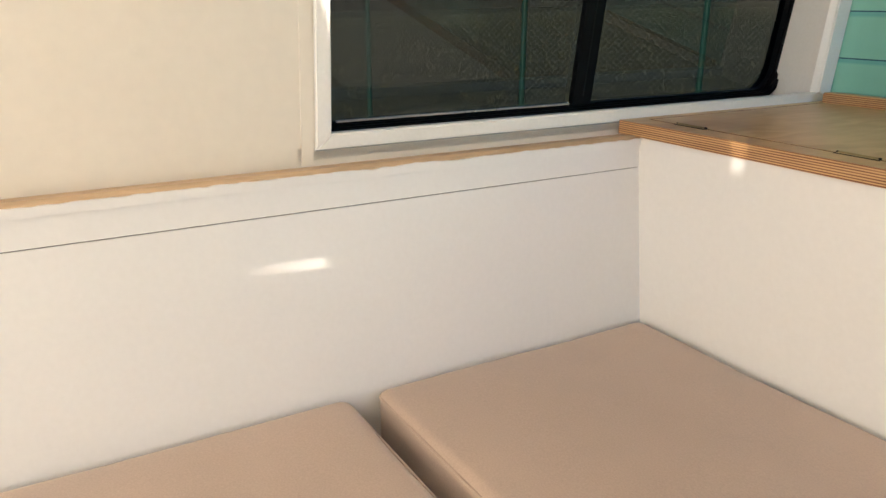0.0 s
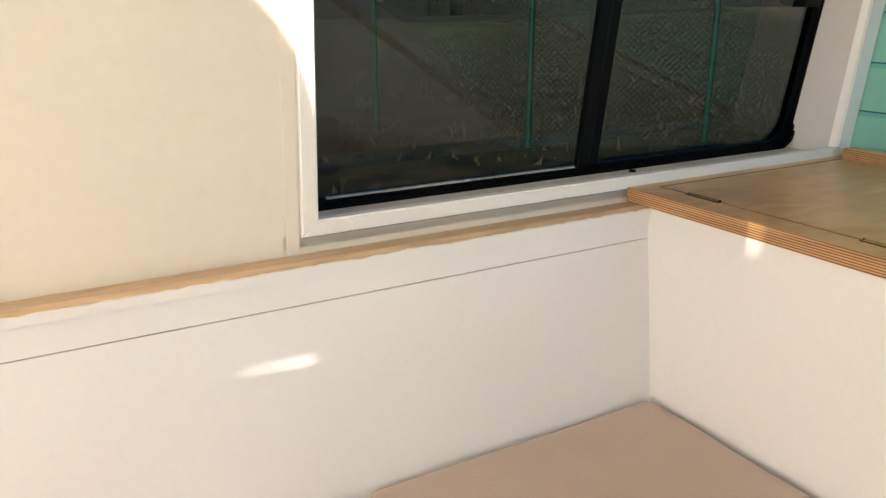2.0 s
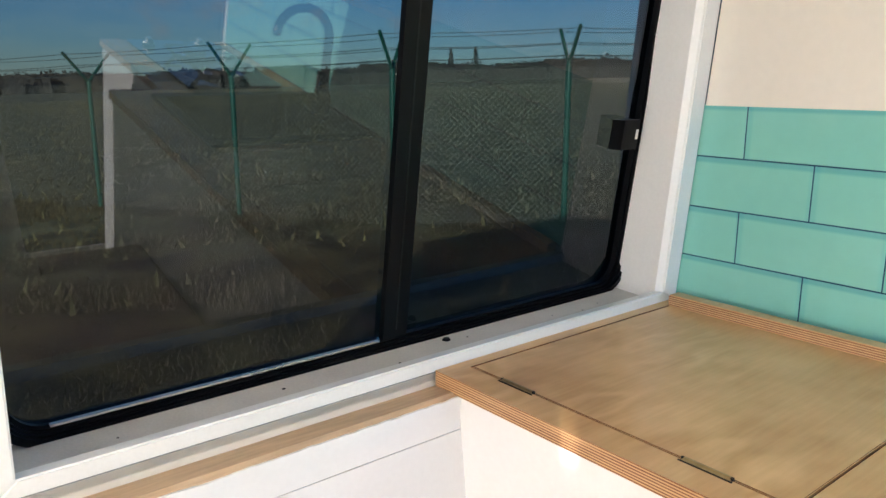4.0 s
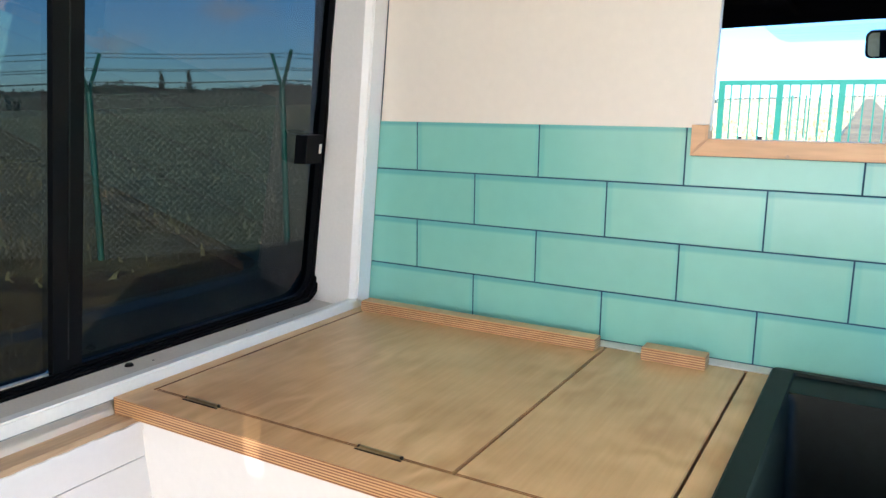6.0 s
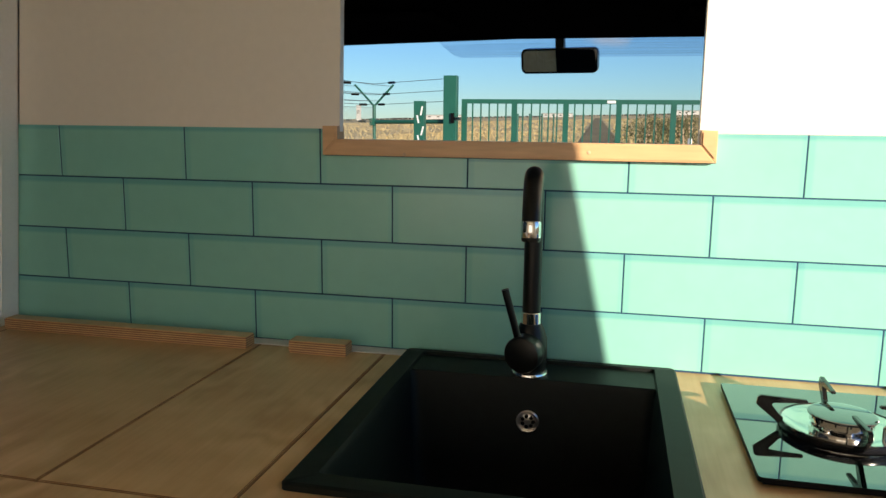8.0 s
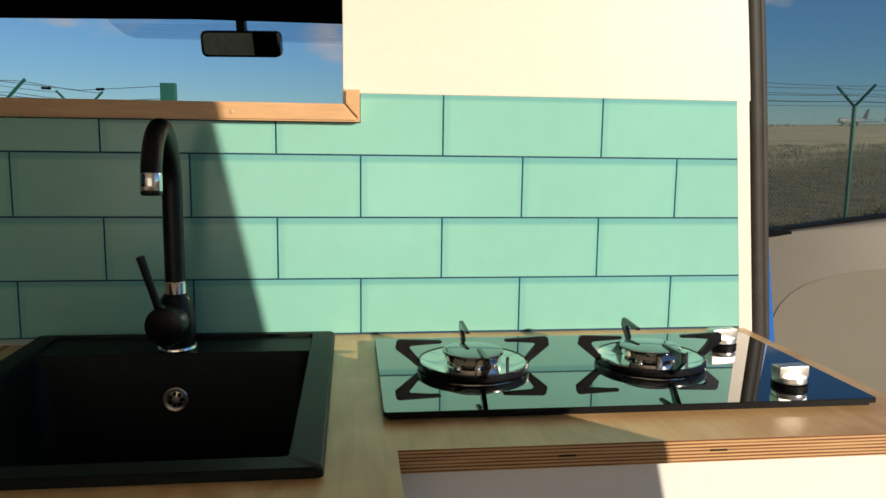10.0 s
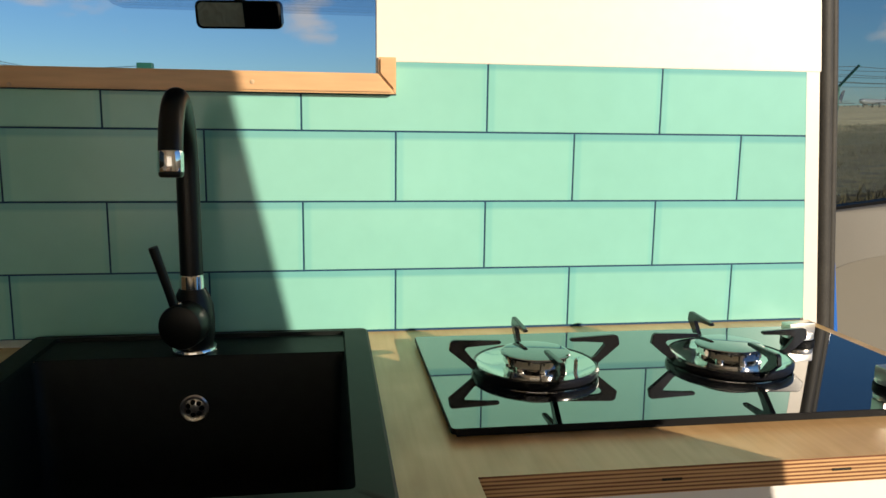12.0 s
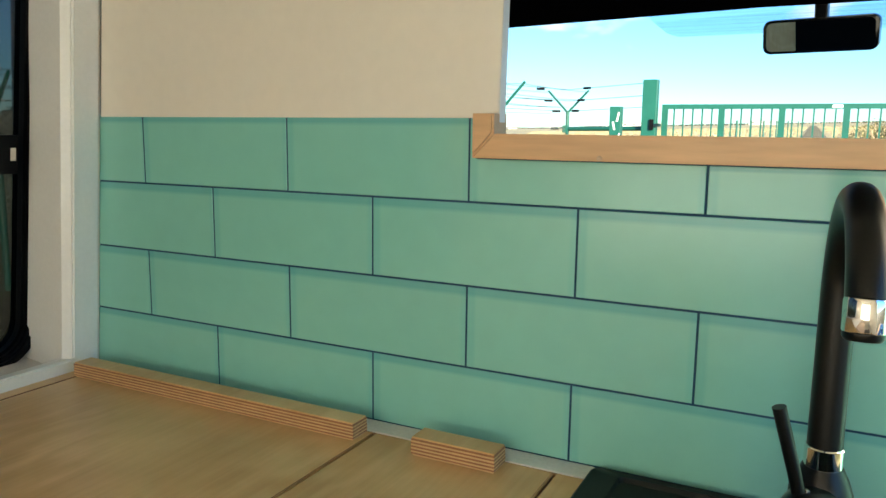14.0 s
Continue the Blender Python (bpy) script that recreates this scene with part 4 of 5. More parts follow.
# ---- tap ----
TXY = Vector((0.963, -0.084, TOP + 0.0055))
tap = thing("kitchen_tap", TXY, "matt black swan-neck mixer tap with chrome rings", "tap")
part("base_ring", lathe([(0, 0), (0.0275, 0), (0.028, 0.003), (0.0265, 0.006), (0.024, 0.007), (0, 0.007)], n=40), M_CHROME, tap, "chrome base ring", smooth=True)
part("body", lathe([(0.023, 0.006), (0.0245, 0.02), (0.0255, 0.040), (0.0245, 0.058), (0.0205, 0.070), (0.0155, 0.080), (0, 0.080)], n=40), M_TAP, tap, smooth=True)
part("chrome_ring", lathe([(0.0150, 0.079), (0.0150, 0.096), (0.0140, 0.097), (0, 0.097)], n=40), M_CHROME, tap, "chrome ring under the spout", smooth=True)
R = 0.080
zc = 1.211 - R - TXY.z
swing = Matrix.Rotation(radians(4.5), 4, "Z")
pts = [swing @ Vector((0, 0, 0.096 + (zc - 0.096) * k / 6)) for k in range(7)]
pts += [swing @ Vector((0, -R + R * math.cos(radians(a)), zc + R * math.sin(radians(a)))) for a in range(6, 165, 6)]
part("spout", tube(pts, [0.0137 - 0.0016 * k / (len(pts) - 1) for k in range(len(pts))], 24), M_TAP, tap, smooth=True)
end, down = pts[-1], ((pts[-1] - pts[-2]).normalized() + Vector((0, 0, -2.5))).normalized()
tip = Matrix.Translation(end) @ down.to_track_quat("-Z", "Y").to_matrix().to_4x4()
part("aerator_ring", lathe([(0.0120, 0.002), (0.0126, 0.0), (0.0126, -0.018), (0.0120, -0.019), (0, -0.019)], turn=tip, n=32), M_CHROME, tap, "chrome nozzle ring", smooth=True)
part("nozzle", lathe([(0.0121, -0.0185), (0.0121, -0.022), (0.0105, -0.024), (0, -0.022)], turn=tip, n=32), M_TAP, tap, smooth=True)
ktilt = Matrix.Rotation(radians(-14), 4, "Z") @ Matrix.Rotation(radians(92), 4, "X")
knob = part("handle", lathe([(0.0255, 0.0), (0.0275, 0.004), (0.0275, 0.026), (0.0262, 0.029), (0.020, 0.0315), (0, 0.0325)], (-0.002, -0.014, 0.041), ktilt, 48), M_TAP, tap, "round black handle", smooth=True)
part("lever", tube([(-0.016, -0.032, 0.065), (-0.020, -0.035, 0.082), (-0.035, -0.040, 0.137)], [0.0055, 0.0054, 0.0056], 16), M_TAP, knob, smooth=True)
part("lever_screw", lathe([(0, 0.003), (0.002, 0.002), (0.002, 0)], (-0.010, -0.032, 0.0675), n=10), M_CHROME, knob)

# ---- gas hob ----
hob = thing("gas_hob", (1.526, -0.2235, TOP), "two-burner gas hob on polished black glass", "gas hob")
HX0, HX1, HY0, HY1 = 1.240 - 1.526, 1.812 - 1.526, -0.379 + 0.2235, -0.068 + 0.2235
bm = prism(rounded(HX0, HX1, HY0, HY1, 0.005, 4), 0.005, 0.0105, "z")
bmesh.ops.bevel(bm, geom=[e for e in bm.edges if e.verts[0].co.z > 0.01 and e.verts[1].co.z > 0.01], offset=0.0005, segments=1, affect="EDGES")
set_edges(part("glass_top", bm, [M_HOB, M_RUBBER], hob, "polished black glass plate"), 0, 1, 0.9)
part("tray", boxm(HX0 + 0.006, HX1 - 0.006, HY0 + 0.006, HY1 - 0.006, 0.0003, 0.0052), M_RUBBER, hob, "black seal under the glass")
G = 0.0105
def burner(bx, by):
    b = part("burner", lathe([(0.0, G + 0.0030), (0.034, G + 0.0030), (0.050, G + 0.0036), (0.060, G + 0.0062), (0.0680, G + 0.0102), (0.066, G + 0.002), (0.06, G + 0.0003), (0, G + 0.0003)], (bx, by, 0), n=56),
             M_STEEL, hob, "polished steel drip bowl", smooth=True)
    part("bowl_ring", lathe([(0.0678, G + 0.0102), (0.0700, G + 0.0115), (0.0722, G + 0.0100), (0.0722, G + 0.0045), (0.0706, G + 0.0022), (0.0680, G + 0.0030), (0.0678, G + 0.0102)], (bx, by, 0), n=56), M_ENAMEL, b, "black enamelled ring", smooth=True)
    bm = lathe([(0.036, G + 0.0031), (0.036, G + 0.0060), (0.030, G + 0.0075), (0.024, G + 0.0082), (0.024, G + 0.0110), (0.035, G + 0.0118), (0.0365, G + 0.0130), (0.0365, G + 0.0205), (0.035, G + 0.0210), (0, G + 0.0210)], (bx, by, 0), n=48)
    part("burner_head", bm, M_STEEL, b, "bright burner head", smooth=True)
    for k in range(7):
        a = 2 * math.pi * (k + 0.3) / 7
        part("stud", lathe([(0.005, 0), (0.0055, 0.002), (0.004, 0.0042), (0, 0.0046)], (bx + 0.029 * math.cos(a), by + 0.029 * math.sin(a), G + 0.0072), n=10), M_CHROME, b, smooth=True)
    for k in range(14):
        a = 2 * math.pi * k / 14
        part("port_rib", boxm(-0.0009, 0.0009, -0.0004, 0.0006, 0, 0.0034), M_RUBBER, b).matrix_basis = Matrix.Translation((bx, by, G + 0.0175)) @ Matrix.Rotation(a, 4, "Z") @ Matrix.Translation((0, 0.0364, 0))
    part("burner_cap", lathe([(0.0375, G + 0.0211), (0.0395, G + 0.0216), (0.0395, G + 0.0232), (0.0385, G + 0.0240), (0.0360, G + 0.0244), (0.0, G + 0.0246)], (bx, by, 0), n=48), M_HOB, b, "glossy black burner cap", smooth=True)
    part("igniter", lathe([(0.0022, G + 0.003), (0.0022, G + 0.019), (0, G + 0.021)], (bx + 0.041, by - 0.022, 0), n=10), M_STEEL, b)
    outline = [(0.0678, G + 0.005), (0.0733, G + 0.005), (0.0769, G + 0.009), (0.1001, G + 0.028), (0.0983, G + 0.038), (0.0946, G + 0.040), (0.0420, G + 0.0378), (0.0400, G + 0.0355),
               (0.0420, G + 0.0335), (0.0801, G + 0.0325), (0.0837, G + 0.029), (0.0728, G + 0.0155), (0.0678, G + 0.0140)]
    for k in range(4):
        bm = prism(outline, -0.0028, 0.0028, "y")
        bmesh.ops.bevel(bm, geom=bm.edges[:], offset=0.0009, segments=1, affect="EDGES")
        part("prong", bm, M_ENAMEL, b, "black enamelled pan prong").matrix_basis = Matrix.Translation((bx, by, 0)) @ Matrix.Rotation(radians(90 * k + 1), 4, "Z")
burner(1.361 - 1.526, 0.000)
burner(1.600 - 1.526, 0.004)
def hob_knob(x, y, turn):
    k = part("knob", lathe([(0, 0.0075), (0.0185, 0.0075), (0.0195, 0.006), (0.0195, 0.001), (0.0175, 0), (0, 0)], n=40), M_SILVER, hob, "satin silver control knob", smooth=True)
    k.matrix_basis = Matrix.Translation((x, y, G + 0.0055)) @ Matrix.Rotation(radians(turn), 4, "Z")
    bm = boxm(-0.0200, 0.0200, -0.0085, 0.0085, 0.006, 0.0205)
    part("grip", bm, M_SILVER, k, smooth=True, bevel=0.0015)
    part("skirt", lathe([(0.021, -0.0055), (0.021, -0.001), (0.0, -0.001)], n=32), M_RUBBER, k)
hob_knob(1.740 - 1.526, -0.142 + 0.2235, 8)
hob_knob(1.734 - 1.526, -0.326 + 0.2235, 5)

# ---- cab seen through the pass-through ----
bm = slab([-0.05, 0.78, 1.90], [0.05, 0.60, 1.06], lambda i, j: True, 1.535, 1.60)
for v in bm.verts:
    if v.co.y > 1 and v.co.z < 1.55:
        v.co.z = 1.506 + 0.020 * (v.co.x > 0.5)
tagged(finish(bm, "cab_headlining", M_HEADLINER), "black cloth headlining of the cab", "headlining", kind="structure")
for cx in (0.42, 1.45):
    v = tagged(finish(boxm(cx - 0.24, cx + 0.24, 0.52, 0.78, 1.510, 1.530, ), "sun_visor", M_HEADLINER, bevel=0.008, segs=3, smooth=True), "dark folded-up sun visor under the cab headlining", "sun visor", group="sun visors")
windscreen = thing("windscreen", (0.92, 1.12, 1.30), "clear cab windscreen with a blue shade band", "windscreen", kind="structure")
WS = lambda z: 1.125 + (1.535 - z) * 0.62
bm = bmesh.new()
v = [bm.verts.new((x - 0.92, WS(z) - 1.12, z - 1.30)) for x, z in ((-0.02, 1.535), (1.86, 1.535), (1.90, 0.85), (-0.06, 0.85))]
bm.faces.new(v)
bmesh.ops.solidify(bm, geom=bm.faces[:], thickness=0.004)
part("pane", bm, M_CLEAR, windscreen).visible_shadow = False
bm = bmesh.new()
pts = [(0.520, 1.545), (0.545, 1.515), (0.575, 1.490), (0.60, 1.482), (1.36, 1.482), (1.39, 1.490), (1.42, 1.515), (1.445, 1.545)]
bm.faces.new([bm.verts.new((x - 0.92, WS(z) - 1.135, z - 1.30)) for x, z in pts])
bmesh.ops.solidify(bm, geom=bm.faces[:], thickness=0.001)
part("shade_band", bm, M_BAND, windscreen, "blue translucent shade band").visible_shadow = False
mirror = thing("rear_view_mirror", (0.902, 1.075, 1.4655), "black interior rear-view mirror hanging from the windscreen", "mirror")
bm = prism(rounded(-0.112, 0.112, -0.0355, 0.0355, 0.015, 6), -0.004, 0.022, "y")
part("housing", bm, M_ENAMEL, mirror, smooth=True, bevel=0.003)
part("mirror_glass", prism(rounded(-0.105, 0.105, -0.030, 0.030, 0.012, 6), -0.0052, -0.0042, "y"), M_MIRROR, mirror, "silvered mirror glass")
part("stem", boxm(-0.013, 0.013, 0.006, 0.030, 0.029, 0.075), M_ENAMEL, mirror, bevel=0.003)
mirror.rotation_euler = (radians(11), 0, radians(-9))
for side, x in (("left", -0.08), ("right", 1.90)):
    bm = prism([(1.09, 1.56), (1.16, 1.56), (1.62, 0.80), (1.52, 0.80)], x - 0.03, x + 0.03, "x")
    tagged(finish(bm, "cab_pillar_" + side, M_HEADLINER), "dark cab windscreen pillar", "pillar", kind="structure")
tagged(finish(boxm(-0.10, 1.93, 1.30, 1.75, 0.55, 0.83, ), "dashboard", M_HEADLINER, bevel=0.03, segs=3, smooth=True), "black dashboard below the windscreen", "dashboard", kind="structure")
tagged(finish(boxm(-0.15, -0.10, 0.031, 1.6, -0.05, 0.86), "cab_side_left", M_BLUE), "blue cab side panel", "wall", kind="structure")
tagged(finish(boxm(-0.10, 1.95, 1.76, 1.80, -0.05, 0.86), "cab_bulkhead_front", M_BLUE), "blue front panel of the cab", "wall", kind="structure")
tagged(finish(boxm(-0.12, 1.90, 0.031, 1.10, 1.61, 1.66), "cab_roof", M_BLUE), "blue cab roof", "roof", kind="structure")

# unseen board and black linings added to shape what the mirror reflects
bm = boxm(-0.08, 0.445, 0.0125, 0.020, 1.02, 1.60)
tagged(finish(bm, "mirror_view_board", M_PLY), "plywood board added on the cab side for the mirror to reflect", "board", kind="structure")
for x0, x1, z0, z1 in ((0.4455, 0.6205, 1.02, 1.60), (1.2045, 1.80, 1.02, 1.60), (0.6205, 1.2045, 1.02, 1.238)):
    tagged(finish(boxm(x0, x1, 0.0205 if z1 < 1.3 else 0.0165, 0.0245, z0, z1), "cab_back_lining", M_HEADLINER), "black lining added on the cab side to keep the mirror dark", "lining", kind="structure")
# doorway seal and pillar
def curve_x(z):
    return xr(z) + 0.030 - 0.030 * max(0.0, z - 1.25) ** 1.5
pillar = thing("pillar_1", (1.88, 0.03, 0.0), "dark rubber door seal on the blue body pillar", "door pillar", kind="structure")
zs = [0.02 + 0.06 * k for k in range(31)]
part("seal", tube([(curve_x(z) - 1.88 + 0.002, -0.020, z) for z in zs], 0.0145, 14), M_SEAL, pillar, "dark grey rubber door seal", smooth=True)
part("seal_lip", tube([(curve_x(z) - 1.88 + 0.020, -0.016, z) for z in zs], 0.0090, 10), M_SEAL, pillar, "outer lip of the door seal", smooth=True)
part("post", prism([(curve_x(z) - 1.88 + 0.010, z) for z in zs] + [(curve_x(z) - 1.88 + 0.034 + 0.055 * max(0.0, 1.14 - z), z) for z in zs[::-1]], 0.0, 0.022, "y"), M_BLUE, pillar, "blue painted pillar")

# front cab door, swung open
DA = math.atan2(0.76 - 1.05, 2.86 - 1.92)
cab_door = thing("cab_door", (1.92, 1.05, 0.0), "open blue cab door with grey inner trim and cloth panel", "van door")
cab_door.rotation_euler = (0, 0, DA)
def belt(u):
    return 0.862 + 0.168 * u / 0.98
outline = [(0.0, 0.05), (0.97, 0.05), (0.985, 0.3), (0.985, belt(0.985)), (0.5, belt(0.5)), (0.0, belt(0.0))]
part("outer_skin", prism(outline, 0.0, 0.05, "y"), M_BLUE, cab_door, "blue painted door skin", bevel=0.006)
part("inner_trim", prism([(0.03, 0.12), (0.93, 0.12), (0.955, 0.3), (0.95, belt(0.95) - 0.02), (0.90, belt(0.9) + 0.004), (0.5, belt(0.5) + 0.004), (0.03, belt(0.03) + 0.004)], -0.045, -0.0005, "y"), M_GREY, cab_door, "grey-beige plastic inner trim", bevel=0.016, segs=3, smooth=True)
arch = [(0.40, 0.20), (0.84, 0.20), (0.868, 0.45), (0.886, 0.70), (0.890, 0.862), (0.84, 0.866), (0.78, 0.862), (0.72, 0.851), (0.66, 0.834), (0.61, 0.812), (0.572, 0.785), (0.545, 0.75), (0.525, 0.70), (0.50, 0.55), (0.45, 0.30)]
part("cloth_panel", prism(arch, -0.0468, -0.044, "y"), M_CLOTH, cab_door, "beige cloth door panel", bevel=0.0012)
part("grab_handle", prism([(0.868, 0.40), (0.900, 0.40), (0.936, 0.835), (0.938, 0.862), (0.930, 0.874), (0.912, 0.874), (0.902, 0.862), (0.898, 0.835)], -0.056, -0.044, "y"), M_RUBBER, cab_door, "black upright grab handle", bevel=0.004, segs=3, smooth=True)
wo = [(-0.02, belt(0) - 0.005), (0.93, belt(0.93) - 0.005), (0.965, belt(0.965) + 0.04), (0.965, 1.62), (0.90, 1.68), (-0.02, 1.70)]
wi = [(0.0, belt(0.0) + 0.012), (0.90, belt(0.90) + 0.012), (0.935, belt(0.935) + 0.05), (0.935, 1.60), (0.88, 1.65), (0.0, 1.67)]
part("window_frame", ring(wo, wi, -0.01, 0.035, "y"), M_RUBBER, cab_door, "black window frame")
part("pane", prism(wi, 0.010, 0.014, "y"), glass("door_glass", (0.55, 0.60, 0.60), ior=1.3), cab_door, "lightly tinted door glass").visible_shadow = False
part("mirror_cheek", prism([(0.30, belt(0.3) + 0.0), (0.56, belt(0.56) - 0.001), (0.56, belt(0.56) + 0.006), (0.50, belt(0.5) + 0.022), (0.30, belt(0.3) + 0.01)], -0.06, -0.02, "y"), M_RUBBER, cab_door, "dark trim wedge on the door top")
part("lock_pin", lathe([(0.006, 0), (0.006, 0.022), (0.004, 0.026), (0, 0.026)], (0.905, -0.025, belt(0.905)), n=12), M_RUBBER, cab_door, "black lock pin")

# ---- tiles: one object each ----
splashback = thing("splashback", (0, 0, TOP), "mint green brick-laid tile splashback with dark joints", "splashback", kind="structure")
COURSES = [(1.1775, 1.2725, 0.0), (1.083, 1.1775, 0.5), (0.9885, 1.083, 0.0), (TOP + 0.002, 0.9885, 0.5)]
def shrink(pts, d):
    """Moves every side of a counter-clockwise outline inwards by d."""
    n, out = len(pts), []
    for k in range(n):
        (ax, ay), (bx, by), (cx, cy) = pts[k - 1], pts[k], pts[(k + 1) % n]
        u, v = Vector((bx - ax, by - ay)).normalized(), Vector((cx - bx, cy - by)).normalized()
        nu, nv = Vector((-u.y, u.x)), Vector((-v.y, v.x))
        m = nu + nv
        m *= d / (1 + nu.dot(nv))
        out.append((bx + m.x, by + m.y))
    return out
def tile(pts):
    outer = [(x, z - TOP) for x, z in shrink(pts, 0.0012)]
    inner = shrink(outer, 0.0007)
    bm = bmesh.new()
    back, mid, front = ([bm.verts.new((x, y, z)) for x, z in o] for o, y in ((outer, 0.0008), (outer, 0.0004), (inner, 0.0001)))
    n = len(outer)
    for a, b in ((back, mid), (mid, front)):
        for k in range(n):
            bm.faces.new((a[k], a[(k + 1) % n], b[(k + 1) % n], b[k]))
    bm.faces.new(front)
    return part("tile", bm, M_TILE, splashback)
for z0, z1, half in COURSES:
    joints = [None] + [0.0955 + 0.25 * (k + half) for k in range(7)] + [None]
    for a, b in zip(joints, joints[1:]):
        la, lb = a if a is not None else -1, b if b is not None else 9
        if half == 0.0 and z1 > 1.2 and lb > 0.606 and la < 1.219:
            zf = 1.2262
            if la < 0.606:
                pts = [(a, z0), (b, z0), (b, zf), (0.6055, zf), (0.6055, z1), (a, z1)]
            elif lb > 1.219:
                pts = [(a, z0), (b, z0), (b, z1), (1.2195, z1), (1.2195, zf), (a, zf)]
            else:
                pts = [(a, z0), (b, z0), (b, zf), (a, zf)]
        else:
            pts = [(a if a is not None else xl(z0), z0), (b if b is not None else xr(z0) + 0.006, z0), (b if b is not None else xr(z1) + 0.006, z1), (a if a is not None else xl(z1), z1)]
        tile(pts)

# ---- outside ----
GA, GB, G0 = 0.0255, 0.017, -0.55
def gz(x, y):
    """Height of the ground: a gentle slope that flattens out across the western meadow."""
    r = math.hypot(x, y)
    a = max(0.0, min(1.0, (math.degrees(math.atan2(y, x)) % 360 - 116) / 14))
    b = max(0.0, min(1.0, (r - 18) / 50)) * (1.0 if math.atan2(y, x) % 6.2832 < 4.0 else 0.0)
    return G0 + GA * x + GB * y + 0.0085 * r * a * a * (3 - 2 * a) * b
bm = bmesh.new()
rs = [0, 3, 6, 9, 12, 16, 20, 26, 34, 45, 60, 90, 140, 220, 400, 800, 1800, 4500]
prev = None
for r in rs:
    if r == 0:
        cur = [bm.verts.new((0.9, 0, gz(0.9, 0)))]
    else:
        cur = []
        for k in range(96):
            a = 2 * math.pi * k / 96
            x, y = 0.9 + r * math.cos(a), r * math.sin(a)
            cur.append(bm.verts.new((x, y, gz(x, y) + (0.05 * noise.noise((x * 0.3, y * 0.3, 0)) if 6 < r < 60 else 0))))
    if prev:
        for k in range(96):
            q = (k + 1) % 96
            bm.faces.new((prev[0], cur[k], cur[q]) if len(prev) == 1 else (prev[k], cur[k], cur[q], prev[q]))
    prev = cur
ground = finish(bm, "ground", M_GRASS, smooth=True)
tagged(ground, "dry winter grassland reaching to the horizon", "ground", kind="structure")
bm = bmesh.new()
for (y0, y1) in ((11.0, 30.0), (30.0, 90.0), (90.0, 400.0)):
    k0, k1 = -0.026 * (y0 - 13), -0.026 * (y1 - 13)
    for_x = [(-0.4 + k0, y0), (2.2 + k0, y0), (2.2 + k1, y1), (-0.4 + k1, y1)]
    bm.faces.new([bm.verts.new((x, y, gz(x, y) + 0.045)) for x, y in for_x])
tagged(finish(bm, "road", M_ROAD), "narrow worn asphalt track beyond the gate", "road", kind="structure")


def fence_line(posts, label, mesh_h=2.06, arms=True, pitch=0.060, wire=0.0058, tall=2.11, arm=0.45):
    x0, y0 = posts[0]
    f = thing("fence", (x0, y0, gz(x0, y0)), label, "fence")
    o = Vector((x0, y0, gz(x0, y0)))
    dirs = []
    for i, (x, y) in enumerate(posts):
        ax, ay = posts[max(i - 1, 0)]
        bx, by = posts[min(i + 1, len(posts) - 1)]
        d = Vector((bx - ax, by - ay, 0)).normalized()
        nrm = Vector((-d.y, d.x, 0))
        base = Vector((x, y, gz(x, y))) - o
        bm = tube([base - Vector((0, 0, 0.2)), base + Vector((0, 0, tall))], 0.040, 10)
        p = part("post", bm, M_GREEN, f, "green painted steel post", smooth=True)
        if arms:
            for s in (-1, 1):
                part("arm", tube([base + Vector((0, 0, tall - 0.02)), base + Vector((0, 0, tall + arm)) + nrm * arm * s], 0.025, 8), M_GREEN, p)
        dirs.append((base, nrm))
    for (a, na), (b, nb) in zip(dirs, dirs[1:]):
        L = (b - a).length
        bm = bmesh.new()
        H = mesh_h
        step = pitch * math.sqrt(2)
        ax = (b - a) / L
        def strip(p, q, w):
            d = (q - p).normalized()
            side = Vector((ax.x * -d.z, ax.y * -d.z, (d.x * ax.x + d.y * ax.y))) * w / 2
            bm.faces.new([bm.verts.new(v) for v in (p - side, q - side, q + side, p + side)])
        up = Vector((0, 0, 1))
        k = -H
        while k < L:
            for flip in (0, 1):
                u0, v0, u1, v1 = k, 0.0, k + H, H
                if u0 < 0:
                    v0, u0 = -u0, 0.0
                if u1 > L:
                    v1, u1 = v1 - (u1 - L), L
                if v1 > v0:
                    if flip:
                        strip(a + ax * (L - u0) + up * v0, a + ax * (L - u1) + up * v1, wire)
                    else:
                        strip(a + ax * u0 + up * v0, a + ax * u1 + up * v1, wire)
            k += step
        part("chain_link", bm, M_LINK, f, "galvanised chain-link mesh")
        for h in (0.05, 1.0, H):
            part("line_wire", tube([a + up * h, b + up * h], 0.004, 5), M_WIRE, f)
        if arms:
            for s in (-1, 1):
                for h, w in ((0.22 * arm, 0.22 * arm), (0.55 * arm, 0.55 * arm), (0.93 * arm, 0.93 * arm)):
                    pts = [(a + (b - a) * t + up * (tall + h - 0.02 * math.sin(math.pi * t)) + (na * (1 - t) + nb * t) * w * s) for t in (0, 0.25, 0.5, 0.75, 1)]
                    bmw = tube(pts, 0.0045, 5)
                    n = int(L / 0.16)
                    for q in range(n):
                        c = a + (b - a) * ((q + 0.5) / n) + up * (tall + h - 0.02 * math.sin(math.pi * (q + 0.5) / n)) + na * w * s
                        tube([c - up * 0.013 - ax * 0.006, c + up * 0.013 + ax * 0.006], 0.003, 4, bmw)
                    part("barbed_wire", bmw, M_WIRE, f)
    return f
